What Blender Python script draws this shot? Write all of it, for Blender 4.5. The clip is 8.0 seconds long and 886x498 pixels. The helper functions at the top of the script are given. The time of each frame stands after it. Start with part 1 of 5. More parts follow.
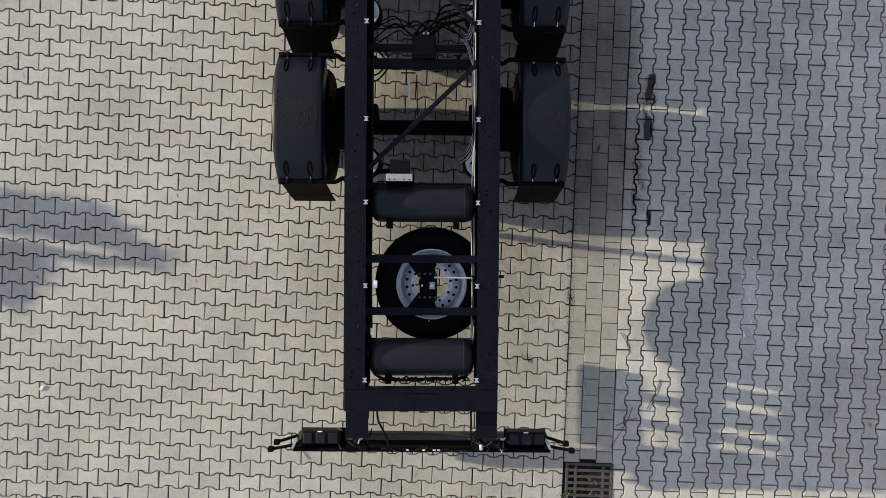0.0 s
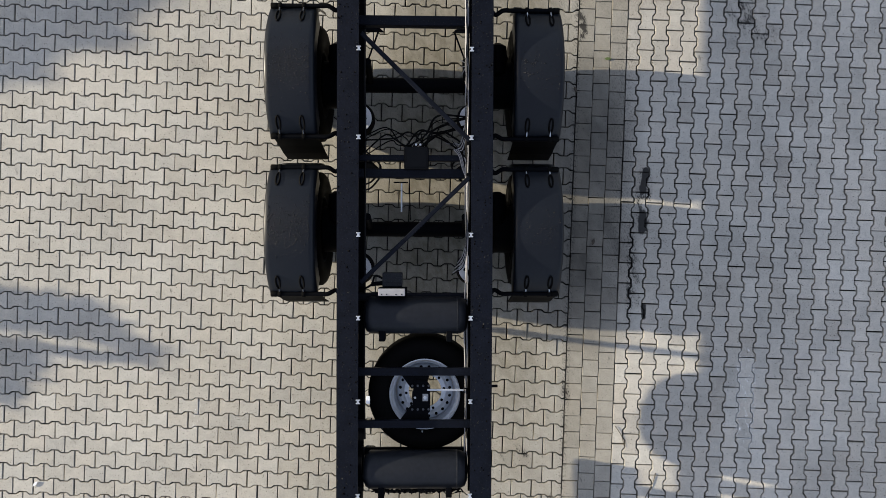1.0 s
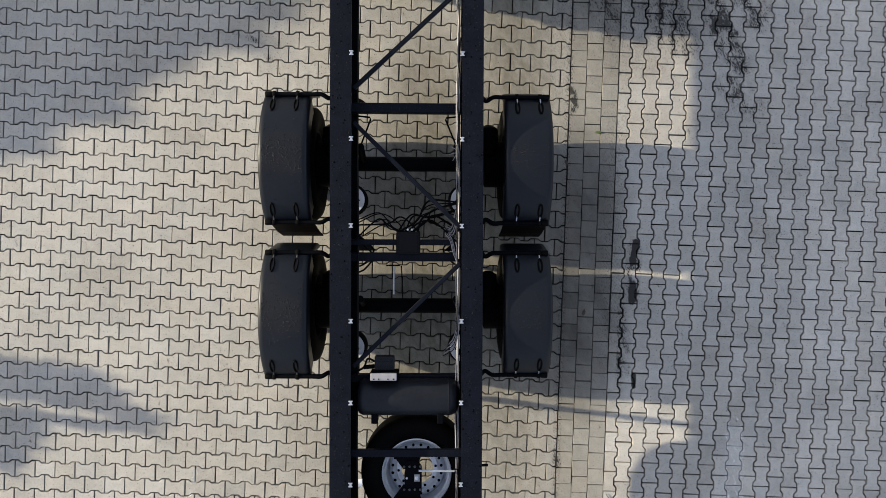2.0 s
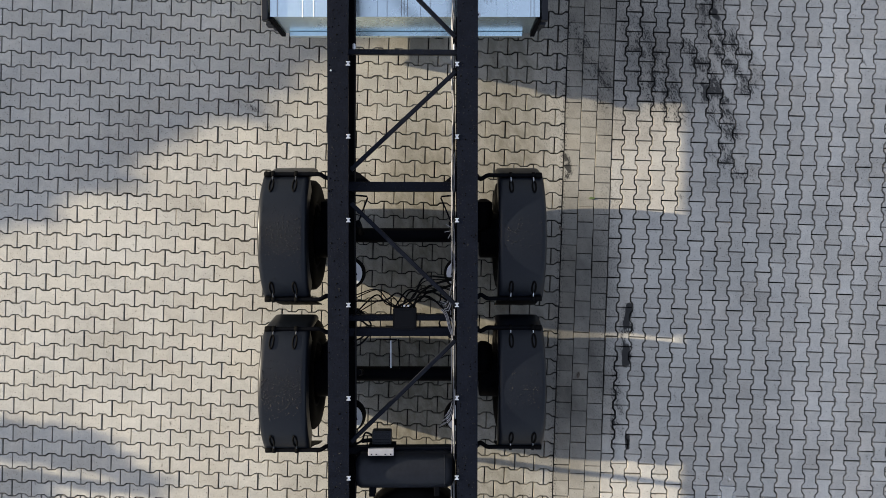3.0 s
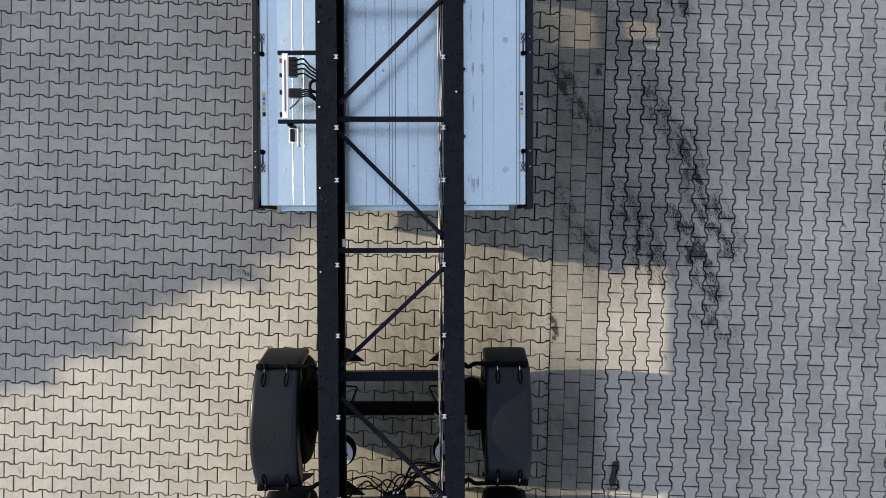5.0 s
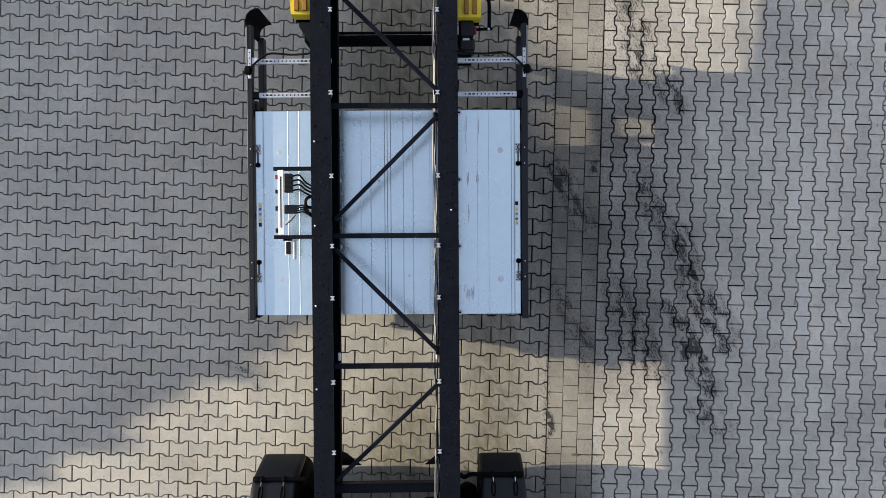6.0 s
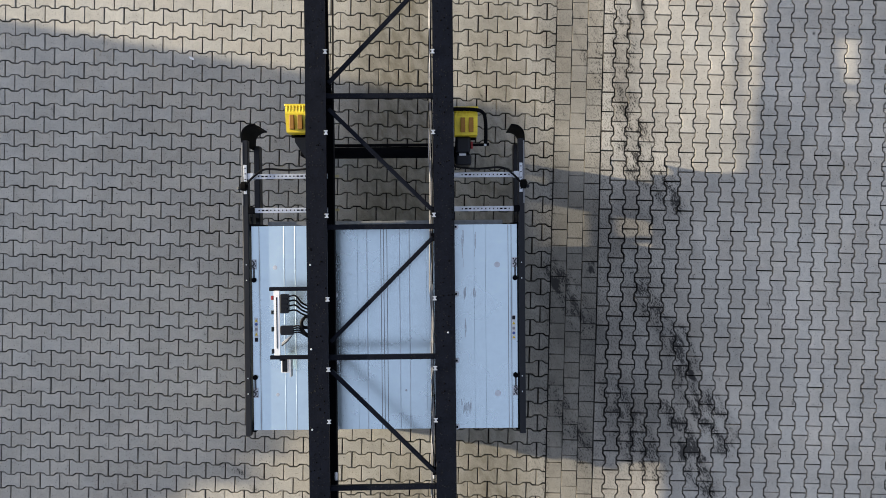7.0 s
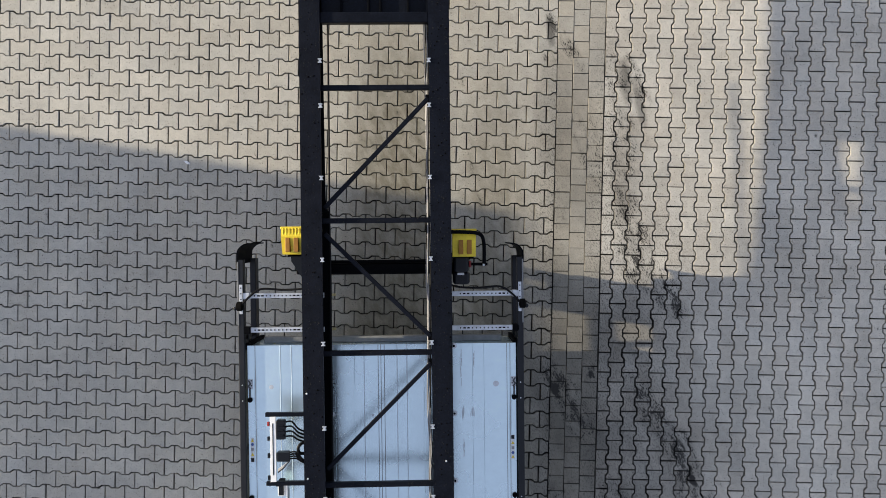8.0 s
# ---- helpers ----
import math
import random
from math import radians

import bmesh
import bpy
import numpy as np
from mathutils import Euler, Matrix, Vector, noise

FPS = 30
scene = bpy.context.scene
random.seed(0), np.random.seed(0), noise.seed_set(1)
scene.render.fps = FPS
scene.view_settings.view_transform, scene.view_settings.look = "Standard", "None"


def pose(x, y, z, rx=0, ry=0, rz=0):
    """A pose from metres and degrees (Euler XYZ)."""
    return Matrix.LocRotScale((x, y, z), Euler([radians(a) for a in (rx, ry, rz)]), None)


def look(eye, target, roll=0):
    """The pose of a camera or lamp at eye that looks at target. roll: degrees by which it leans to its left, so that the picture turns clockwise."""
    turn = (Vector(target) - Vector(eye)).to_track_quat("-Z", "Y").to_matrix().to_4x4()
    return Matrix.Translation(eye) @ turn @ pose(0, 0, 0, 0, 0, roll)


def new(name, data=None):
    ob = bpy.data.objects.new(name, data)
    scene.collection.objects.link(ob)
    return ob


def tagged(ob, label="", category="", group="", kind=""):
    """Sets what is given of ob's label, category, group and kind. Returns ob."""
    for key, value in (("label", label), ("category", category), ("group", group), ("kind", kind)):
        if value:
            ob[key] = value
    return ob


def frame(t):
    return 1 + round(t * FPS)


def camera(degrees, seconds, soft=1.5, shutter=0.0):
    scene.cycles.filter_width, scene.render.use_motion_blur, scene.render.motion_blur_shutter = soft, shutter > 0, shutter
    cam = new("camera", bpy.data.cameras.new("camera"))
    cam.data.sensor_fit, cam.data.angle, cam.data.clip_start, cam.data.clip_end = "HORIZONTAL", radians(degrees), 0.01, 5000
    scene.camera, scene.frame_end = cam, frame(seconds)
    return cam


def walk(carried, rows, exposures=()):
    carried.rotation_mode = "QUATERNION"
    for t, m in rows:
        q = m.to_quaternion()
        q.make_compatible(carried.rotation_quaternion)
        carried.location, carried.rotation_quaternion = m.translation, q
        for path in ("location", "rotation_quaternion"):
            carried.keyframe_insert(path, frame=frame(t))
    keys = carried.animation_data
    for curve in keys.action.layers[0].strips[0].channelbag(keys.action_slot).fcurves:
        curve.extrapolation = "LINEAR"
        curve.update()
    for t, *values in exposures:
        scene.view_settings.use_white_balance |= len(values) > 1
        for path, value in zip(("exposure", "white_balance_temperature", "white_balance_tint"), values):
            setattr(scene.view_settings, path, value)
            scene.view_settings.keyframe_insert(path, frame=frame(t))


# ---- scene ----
cam = camera(62.4, 8.0, soft=0.5)
ROWS = [
    (0.0, 0.134, 0.069, 7.184, -0.95, -0.35, 0.41),
    (0.5, 0.156, 0.509, 7.155, -0.88, -0.35, 0.33),
    (1.0, 0.195, 0.984, 7.149, -0.88, -0.29, 0.23),
    (1.5, 0.238, 1.343, 7.188, -0.82, -0.24, 0.25),
    (3.0, 0.330, 2.337, 7.372, -0.89, -0.02, 0.02),
    (3.5, 0.336, 2.663, 7.425, -0.78, -0.09, -0.08),
    (4.0, 0.362, 3.102, 7.451, -0.95, -0.18, -0.09),
    (4.5, 0.388, 3.545, 7.474, -1.07, -0.18, -0.15),
    (6.0, 0.476, 5.011, 7.501, -1.13, -0.10, -0.37),
    (6.5, 0.466, 5.502, 7.487, -1.07, -0.27, -0.48),
    (7.0, 0.498, 6.043, 7.458, -1.12, -0.23, -0.51),
    (7.5, 0.533, 6.551, 7.418, -1.25, -0.19, -0.52),
    (8.0, 0.530, 7.107, 7.362, -1.17, -0.20, -0.62),
]
walk(cam, [(t, pose(x, y, z, rx, ry, rz)) for t, x, y, z, rx, ry, rz in ROWS], [(0.0, 1.18, 6330, 10), (0.5, 1.30, 6330, 10), (1.5, 1.39, 6370, 10), (3.5, 1.53, 6470, 10), (4.5, 1.50, 6500, 10), (6.0, 1.43, 6520, 10), (8.0, 1.34, 6480, 10)])

# ---------------------------------------------------------------- light
SUN_UP = 14.3                      # degrees over the horizon
SUN_WAY = Vector((1.0, -0.18, 0)).normalized() * math.cos(radians(SUN_UP)) - Vector((0, 0, math.sin(radians(SUN_UP))))
world = bpy.data.worlds.new("sky")
world.use_nodes = True
scene.world = world
wn = world.node_tree
sky = wn.nodes.new("ShaderNodeTexSky")
sky.sky_type, sky.sun_disc = "NISHITA", False
sky.sun_elevation, sky.sun_rotation = radians(SUN_UP), radians(-79.8)
sky.air_density, sky.dust_density, sky.ozone_density = 1.0, 2.0, 1.0
sky_fill = wn.nodes.new("ShaderNodeVectorMath")          # constant added to the whole sky, mainly to brighten the metal lid
sky_fill.operation = "ADD"
sky_fill.inputs[1].default_value = (3.36, 3.55, 4.45)
wn.links.new(sky.outputs["Color"], sky_fill.inputs[0])
wn.nodes["Background"].inputs["Strength"].default_value = 0.040
wn.links.new(sky_fill.outputs["Vector"], wn.nodes["Background"].inputs["Color"])
sun_data = bpy.data.lights.new("sun", "SUN")
sun_data.energy, sun_data.angle, sun_data.color = 3.4, radians(0.53), (1.0, 0.88, 0.675)
sun = new("sun", sun_data)
sun.matrix_world = look((0, 0, 20), Vector((0, 0, 20)) + SUN_WAY)

# ---------------------------------------------------------------- materials
def material(name, colour, rough=0.6, metal=0.0, spread=0.15, grain=40.0, patch=2.0, bump=0.1, spots=0.0, coat=0.0, per_piece=0.0, overlay=None, tint=None, spec=0.5, blotch=0.0):
    """A surface with grain and larger patches of wear; per_piece varies it from piece to piece."""
    m = bpy.data.materials.new(name)
    m.use_nodes = True
    nt = m.node_tree
    n, lk = nt.nodes, nt.links
    b = n["Principled BSDF"]
    geo = n.new("ShaderNodeNewGeometry")

    def noise_at(scale, detail=6.0, rough_=0.6):
        x = n.new("ShaderNodeTexNoise")
        x.inputs["Scale"].default_value, x.inputs["Detail"].default_value, x.inputs["Roughness"].default_value = scale, detail, rough_
        lk.new(geo.outputs["Position"], x.inputs["Vector"])
        return x.outputs["Fac"]

    def calc(op, a, c):
        x = n.new("ShaderNodeMath")
        x.operation = op
        for i, v in enumerate((a, c)):
            if isinstance(v, (int, float)):
                x.inputs[i].default_value = v
            else:
                lk.new(v, x.inputs[i])
        return x.outputs[0]

    fine, broad = noise_at(grain), noise_at(patch, 4.0)
    amount = calc("ADD", calc("MULTIPLY", calc("SUBTRACT", fine, 0.5), spread * 5), calc("MULTIPLY", calc("SUBTRACT", broad, 0.5), spread * 3))
    if blotch:
        amount = calc("ADD", amount, calc("MULTIPLY", calc("SUBTRACT", noise_at(0.8, 7.0, 0.62), 0.5), blotch))
        amount = calc("ADD", amount, calc("MULTIPLY", calc("SUBTRACT", noise_at(13.0, 5.0, 0.62), 0.5), 0.45))
    if per_piece:
        info = n.new("ShaderNodeObjectInfo")
        r = calc("FRACT", calc("ADD", info.outputs["Random"], geo.outputs["Random Per Island"]), 0)
        amount = calc("ADD", amount, calc("MULTIPLY", calc("SUBTRACT", r, 0.5), per_piece))
    if spots:
        sp = n.new("ShaderNodeMapRange")
        lk.new(noise_at(58.0, 3.0), sp.inputs["Value"])
        sp.inputs["From Min"].default_value, sp.inputs["From Max"].default_value = 0.632, 0.668
        amount = calc("SUBTRACT", amount, calc("MULTIPLY", sp.outputs[0], spots))
        pit = n.new("ShaderNodeMapRange")                # sparse larger pits and crumbs
        lk.new(noise_at(23.0, 3.0), pit.inputs["Value"])
        pit.inputs["From Min"].default_value, pit.inputs["From Max"].default_value = 0.705, 0.745
        amount = calc("SUBTRACT", amount, calc("MULTIPLY", pit.outputs[0], spots * 0.9))
    value = calc("ADD", amount, 1.0)
    mul = n.new("ShaderNodeVectorMath")
    mul.operation = "SCALE"
    mul.inputs[0].default_value = colour
    lk.new(value, mul.inputs["Scale"])
    out = mul.outputs[0]
    if tint and per_piece:
        mx0 = n.new("ShaderNodeMix")
        mx0.data_type = "RGBA"
        lk.new(calc("FRACT", calc("MULTIPLY", r, 7.31), 0), mx0.inputs["Factor"])
        mx0.inputs["A"].default_value, mx0.inputs["B"].default_value = (1, 1, 1, 1), (*tint, 1)
        m2 = n.new("ShaderNodeVectorMath")
        m2.operation = "MULTIPLY"
        lk.new(out, m2.inputs[0])
        lk.new(mx0.outputs["Result"], m2.inputs[1])
        out = m2.outputs[0]
    if overlay:
        out = overlay(n, lk, geo, out, noise_at, calc)
    lk.new(out, b.inputs["Base Color"])
    b.inputs["Metallic"].default_value = metal
    b.inputs["Specular IOR Level"].default_value = spec
    b.inputs["Coat Weight"].default_value = coat
    b.inputs["Coat Roughness"].default_value = 0.15
    rr = calc("ADD", calc("MULTIPLY", calc("SUBTRACT", broad, 0.5), 0.3), rough)
    lk.new(rr, b.inputs["Roughness"])
    if bump:
        bp = n.new("ShaderNodeBump")
        bp.inputs["Strength"].default_value, bp.inputs["Distance"].default_value = bump, 0.004
        lk.new(fine, bp.inputs["Height"])
        lk.new(bp.outputs["Normal"], b.inputs["Normal"])
    return m


def stains_and_shade(n, lk, geo, colour, noise_at, calc):
    """Oil and tyre dirt soaked into the paving: ragged specks and smears inside long trails; some shade is coloured in
    too.
    """
    sep = n.new("ShaderNodeSeparateXYZ")
    lk.new(geo.outputs["Position"], sep.inputs[0])
    x, y = sep.outputs["X"], sep.outputs["Y"]
    slant = n.new("ShaderNodeMapping")
    slant.vector_type = "TEXTURE"
    slant.inputs["Rotation"].default_value, slant.inputs["Scale"].default_value = (0, 0, radians(-66)), (1.5, 0.78, 1)
    lk.new(geo.outputs["Position"], slant.inputs["Vector"])

    def ragged_at(scale):
        t = n.new("ShaderNodeTexNoise")
        t.inputs["Scale"].default_value, t.inputs["Detail"].default_value, t.inputs["Roughness"].default_value = scale, 6.0, 0.62
        lk.new(slant.outputs["Vector"], t.inputs["Vector"])
        return t.outputs["Fac"]

    specks, smears, drift = ragged_at(58.0), ragged_at(9.0), ragged_at(1.7)
    who = n.new("ShaderNodeObjectInfo")                # each stone soaks up dirt in its own measure
    soak = calc("FRACT", calc("MULTIPLY", calc("FRACT", calc("ADD", who.outputs["Random"], geo.outputs["Random Per Island"]), 0), 5.77), 0)
    soak = calc("ADD", calc("MULTIPLY", soak, 0.6), 0.66)

    def reach(rows):
        """How strongly the trails reach a place: full on their middle lines, nothing past their edges."""
        total = 0.0
        for x0, y0, x1, y1, width, strength in rows:
            off = calc("SUBTRACT", x, calc("ADD", calc("MULTIPLY", calc("SUBTRACT", y, y0), (x1 - x0) / (y1 - y0)), x0))
            side = calc("DIVIDE", off, width)
            along = calc("DIVIDE", calc("SUBTRACT", y, (y0 + y1) / 2), abs(y1 - y0) / 2)
            a2 = calc("MULTIPLY", along, along)
            away = calc("ADD", calc("MULTIPLY", side, side), calc("MULTIPLY", a2, a2))
            total = calc("MAXIMUM", total, calc("MULTIPLY", calc("MAXIMUM", calc("SUBTRACT", 1.0, away), 0.0), strength))
        return total

    def step(value, low, high):
        mr = n.new("ShaderNodeMapRange")
        mr.interpolation_type = "SMOOTHSTEP"
        lk.new(value, mr.inputs["Value"])
        mr.inputs["From Min"].default_value, mr.inputs["From Max"].default_value = low, high
        return mr.outputs[0]

    def laid_over(under, factor, tone):
        mg = n.new("ShaderNodeMix")
        mg.data_type = "RGBA"
        lk.new(factor, mg.inputs["Factor"])
        lk.new(under, mg.inputs["A"])
        mg.inputs["B"].default_value = (*tone, 1)
        return mg.outputs["Result"]

    # brown dirt under the parked trailer and along its side, deepened to paint shade in
    grime_shade = calc("MULTIPLY", step(reach(GRIME_SHADE), 0.0, 0.9), calc("ADD", calc("MULTIPLY", step(smears, 0.35, 0.65), 0.35), 0.62))
    colour = laid_over(colour, grime_shade, (0.135, 0.122, 0.088))
    # oil films, plus shade beside wheels and box darkened into the colour
    film_shade = calc("MULTIPLY", calc("MULTIPLY", reach(FILM_SHADE), calc("ADD", calc("MULTIPLY", soak, 0.4), 0.6)), calc("ADD", calc("MULTIPLY", step(drift, 0.35, 0.65), 0.4), 0.70))
    colour = laid_over(colour, film_shade, (0.017, 0.0155, 0.0135))
    # oil: smudges inside the trails, breaking up into black specks
    patchy = calc("MULTIPLY", soak, calc("MULTIPLY", calc("MINIMUM", calc("MULTIPLY", reach(STAINS), 1.45), 1.6), step(smears, 0.34, 0.66)))
    black = step(calc("ADD", specks, calc("MULTIPLY", patchy, 0.215)), 0.555, 0.700)
    black = calc("MULTIPLY", black, calc("MINIMUM", calc("MULTIPLY", patchy, 2.4), 0.92))
    dirt = calc("MAXIMUM", black, calc("MINIMUM", calc("MULTIPLY", patchy, 0.46), 0.62))
    spill = step(calc("ADD", reach(SPILLS), calc("MULTIPLY", calc("SUBTRACT", smears, 0.5), 2.2)), 0.30, 0.62)
    dirt = calc("MAXIMUM", dirt, calc("MULTIPLY", spill, 0.97))
    colour = laid_over(colour, dirt, (0.012, 0.0112, 0.0105))
    # dark moss and dirt caught on the chamfered edges of the stones, most of all along the oily joints
    nrm = n.new("ShaderNodeSeparateXYZ")
    lk.new(geo.outputs["True Normal"], nrm.inputs[0])
    edge = step(calc("SUBTRACT", 1.0, nrm.outputs["Z"]), 0.03, 0.12)
    edge_tone = calc("MINIMUM", calc("ADD", calc("MAXIMUM", reach(JOINT_DIRT), patchy), calc("MULTIPLY", step(smears, 0.45, 0.62), 0.35)), 0.95)
    # every chamfer is darkened a little in colour to dim its sunlit highlight
    edge_tone = calc("MAXIMUM", edge_tone, 0.22)
    colour = laid_over(colour, calc("MULTIPLY", edge, edge_tone), (0.014, 0.0135, 0.012))
    rims = calc("MULTIPLY", reach(JOINT_DIRT), calc("MULTIPLY", step(specks, 0.50, 0.60), 0.8))
    colour = laid_over(colour, rims, (0.020, 0.018, 0.015))
    # pale lime bloom, mostly along the edges of a few stones
    lime = calc("MULTIPLY", step(reach(LIME), 0.0, 0.35), calc("MAXIMUM", step(ragged_at(22.0), 0.55, 0.70), calc("MULTIPLY", edge, 0.7)))
    return laid_over(colour, lime, (0.80, 0.80, 0.78))


# x, y at the start and end of each trail, half width, strength
SPILLS = [
    (2.232, 1.72, 2.168, 1.39, 0.050, 1.0),
    (2.190, 1.34, 2.176, 1.00, 0.065, 0.9),
    (2.060, 0.60, 2.058, 0.36, 0.045, 0.6),
    (2.196, 0.36, 2.204, 0.17, 0.035, 0.8),
    (2.94, 5.02, 3.00, 4.84, 0.075, 0.6),
    (3.04, 4.66, 3.09, 4.50, 0.060, 0.7),
    (3.15, 3.82, 3.23, 3.64, 0.050, 0.55),
    (2.98, 3.54, 3.04, 3.40, 0.050, 0.50),
    (2.48, 4.28, 2.56, 4.14, 0.060, 0.6),
    (2.01, 5.78, 2.05, 5.60, 0.060, 0.6),
    (1.64, 5.62, 1.72, 5.40, 0.070, 0.6),
]
JOINT_DIRT = [
    (2.075, 1.30, 2.060, 0.10, 0.060, 0.95),
    (1.345, -3.60, 1.735, 9.60, 0.050, 0.95),
    (1.40, 2.60, 1.70, 9.40, 0.24, 0.50),
    (1.915, 0.20, 2.03, 3.40, 0.16, 0.55),
    (2.03, 3.00, 2.24, 9.60, 0.22, 0.70),
    (2.15, 3.00, 2.60, 7.60, 0.75, 0.66),
]
LIME = [
    (3.205, -0.06, 3.215, -1.12, 0.11, 1.0),
    (-2.14, -0.61, -2.21, -0.91, 0.03, 0.90),
]
# brown dirt, with strengths raised to darken the shade under the chassis
GRIME_SHADE = [
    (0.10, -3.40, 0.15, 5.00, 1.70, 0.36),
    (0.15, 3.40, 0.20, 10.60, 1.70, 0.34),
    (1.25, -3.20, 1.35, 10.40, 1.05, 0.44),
    # dims the paving under the axles like deep shade
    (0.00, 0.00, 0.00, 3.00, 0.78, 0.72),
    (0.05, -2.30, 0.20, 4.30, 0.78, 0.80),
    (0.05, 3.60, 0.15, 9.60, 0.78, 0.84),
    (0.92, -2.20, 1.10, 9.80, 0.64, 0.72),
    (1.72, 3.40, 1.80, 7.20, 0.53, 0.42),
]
FILM_SHADE = [
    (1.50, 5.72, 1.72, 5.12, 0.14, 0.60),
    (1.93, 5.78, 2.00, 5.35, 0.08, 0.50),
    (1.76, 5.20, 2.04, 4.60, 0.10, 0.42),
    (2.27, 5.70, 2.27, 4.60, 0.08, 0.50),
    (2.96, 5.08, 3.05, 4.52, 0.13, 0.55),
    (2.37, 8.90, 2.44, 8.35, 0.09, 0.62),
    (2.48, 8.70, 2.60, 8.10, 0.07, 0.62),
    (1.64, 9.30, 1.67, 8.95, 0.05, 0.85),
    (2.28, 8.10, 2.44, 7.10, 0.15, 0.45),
    # shade beside the right wheels, put into the stones' colour
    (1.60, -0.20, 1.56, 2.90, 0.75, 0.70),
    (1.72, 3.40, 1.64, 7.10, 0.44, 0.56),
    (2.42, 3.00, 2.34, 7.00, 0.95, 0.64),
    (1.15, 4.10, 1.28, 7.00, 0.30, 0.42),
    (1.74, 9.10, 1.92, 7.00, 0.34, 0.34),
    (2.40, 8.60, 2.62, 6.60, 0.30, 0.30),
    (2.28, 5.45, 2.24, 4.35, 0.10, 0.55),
    # tones down the sunlit strip through the stones' colour
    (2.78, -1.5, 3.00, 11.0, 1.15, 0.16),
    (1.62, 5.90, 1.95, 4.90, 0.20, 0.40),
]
STAINS = [
    (2.33, 7.51, 2.58, 6.40, 0.20, 0.70),
    (2.70, 6.76, 2.93, 6.18, 0.18, 0.78),
    (2.44, 5.72, 2.80, 4.95, 0.18, 0.65),
    (2.84, 5.17, 3.04, 4.50, 0.18, 1.05),
    (2.99, 4.62, 3.48, 3.69, 0.28, 0.72),
    (2.20, 4.63, 2.72, 3.38, 0.25, 0.78),
    (2.85, 4.24, 3.28, 3.26, 0.19, 1.00),
    (2.72, 4.38, 3.06, 3.88, 0.21, 0.80),
    (3.07, 3.34, 3.42, 2.81, 0.24, 0.55),
    (1.60, 5.84, 2.03, 4.92, 0.19, 0.85),
    (1.62, 4.60, 2.03, 3.55, 0.18, 0.62),
    (1.55, 3.20, 1.58, 2.91, 0.07, 1.30),
    (2.21, 1.74, 2.17, 1.00, 0.09, 0.70),
    (2.08, 1.05, 2.12, 0.28, 0.09, 0.50),
    (2.28, 9.04, 2.47, 7.34, 0.16, 0.46),
    (1.58, 9.40, 2.02, 8.66, 0.09, 0.62),
    (2.34, 8.97, 2.66, 8.28, 0.12, 0.50),
    (2.29, 7.95, 2.52, 6.95, 0.13, 0.62),
    (1.93, 8.45, 2.16, 7.40, 0.20, 0.34),
    (2.50, 7.30, 2.66, 6.52, 0.12, 0.80),
    (-1.80, 3.73, -1.48, 3.58, 0.10, 0.85),
    (-1.45, 3.50, -1.36, 3.40, 0.07, 0.55),
    (0.96, -1.02, 1.06, -1.18, 0.07, 0.60),
    (1.40, -0.38, 1.46, -0.60, 0.06, 0.75),
]
PAVER_W = material("warm_grey_concrete", (0.418, 0.404, 0.360), 0.85, 0, 0.14, 85, 1.3, 0.5, 0.60, blotch=0.60, per_piece=0.16, overlay=stains_and_shade, tint=(1.0, 0.972, 0.935))
PAVER_E = material("grey_concrete", (0.475, 0.455, 0.402), 0.85, 0, 0.15, 85, 1.3, 0.5, 0.60, blotch=0.9, per_piece=0.22, overlay=stains_and_shade, tint=(1.0, 0.97, 0.94))
PAVER_G = material("pale_concrete", (0.358, 0.341, 0.296), 0.85, 0, 0.13, 85, 1.3, 0.5, 0.50, blotch=0.4, per_piece=0.12, overlay=stains_and_shade, tint=(1.0, 0.97, 0.93))
JOINT = material("joint_sand", (0.024, 0.0215, 0.018), 0.95, 0, 0.2, 80, 1.0, 0.4, spec=0.1)
YARD = material("worn_concrete_yard", (0.27, 0.255, 0.23), 0.9, 0, 0.15, 40, 0.5, 0.3, 0.3)
BLACK = material("black_paint", (0.0028, 0.0042, 0.0088), 0.48, 0, 0.45, 60, 9, 0.5, spec=0.13)
BLACK2 = material("black_satin_steel", (0.0024, 0.0028, 0.0040), 0.55, 0, 0.12, 30, 3, 0.1, spec=0.035)
TANKM = material("black_tank_paint", (0.010, 0.0115, 0.015), 0.42, 0, 0.2, 30, 3, 0.03, spec=0.25)
PLASTIC = material("black_plastic", (0.0044, 0.0060, 0.0094), 0.38, 0, 0.18, 50, 2, 0.12, spec=0.28)
RUBBER = material("black_rubber", (0.0033, 0.0032, 0.0031), 0.75, 0, 0.12, 40, 4, 0.15, spec=0.06)
CABLE = material("black_cable", (0.004, 0.004, 0.0045), 0.5, 0, 0.1, 30, 3, 0.0, spec=0.15)
GREYC = material("grey_cable", (0.30, 0.30, 0.31), 0.5, 0, 0.1, 30, 3, 0.0)
ZINC = material("galvanised_steel", (0.62, 0.65, 0.68), 0.42, 0.75, 0.12, 25, 5, 0.05)
RIM = material("silver_wheel_paint", (0.66, 0.70, 0.75), 0.36, 0.35, 0.12, 25, 5, 0.05)
ALU = material("brushed_aluminium", (0.76, 0.925, 0.985), 0.27, 0.92, 0.03, 12, 1.4, 0.02, spec=1.0)
RAIL_SUNLIT = material("sunlit_rail_grey", (0.20, 0.205, 0.21), 0.45, 0.3, 0.15, 30, 4, 0.05)
RIDGE = material("ridge_highlight", (0.80, 0.91, 0.96), 0.34, 0.85, 0.05, 12, 2, 0.02)
DULL = material("dull_zinc_sheet", (0.25, 0.26, 0.27), 0.5, 0.4, 0.15, 20, 3, 0.05)
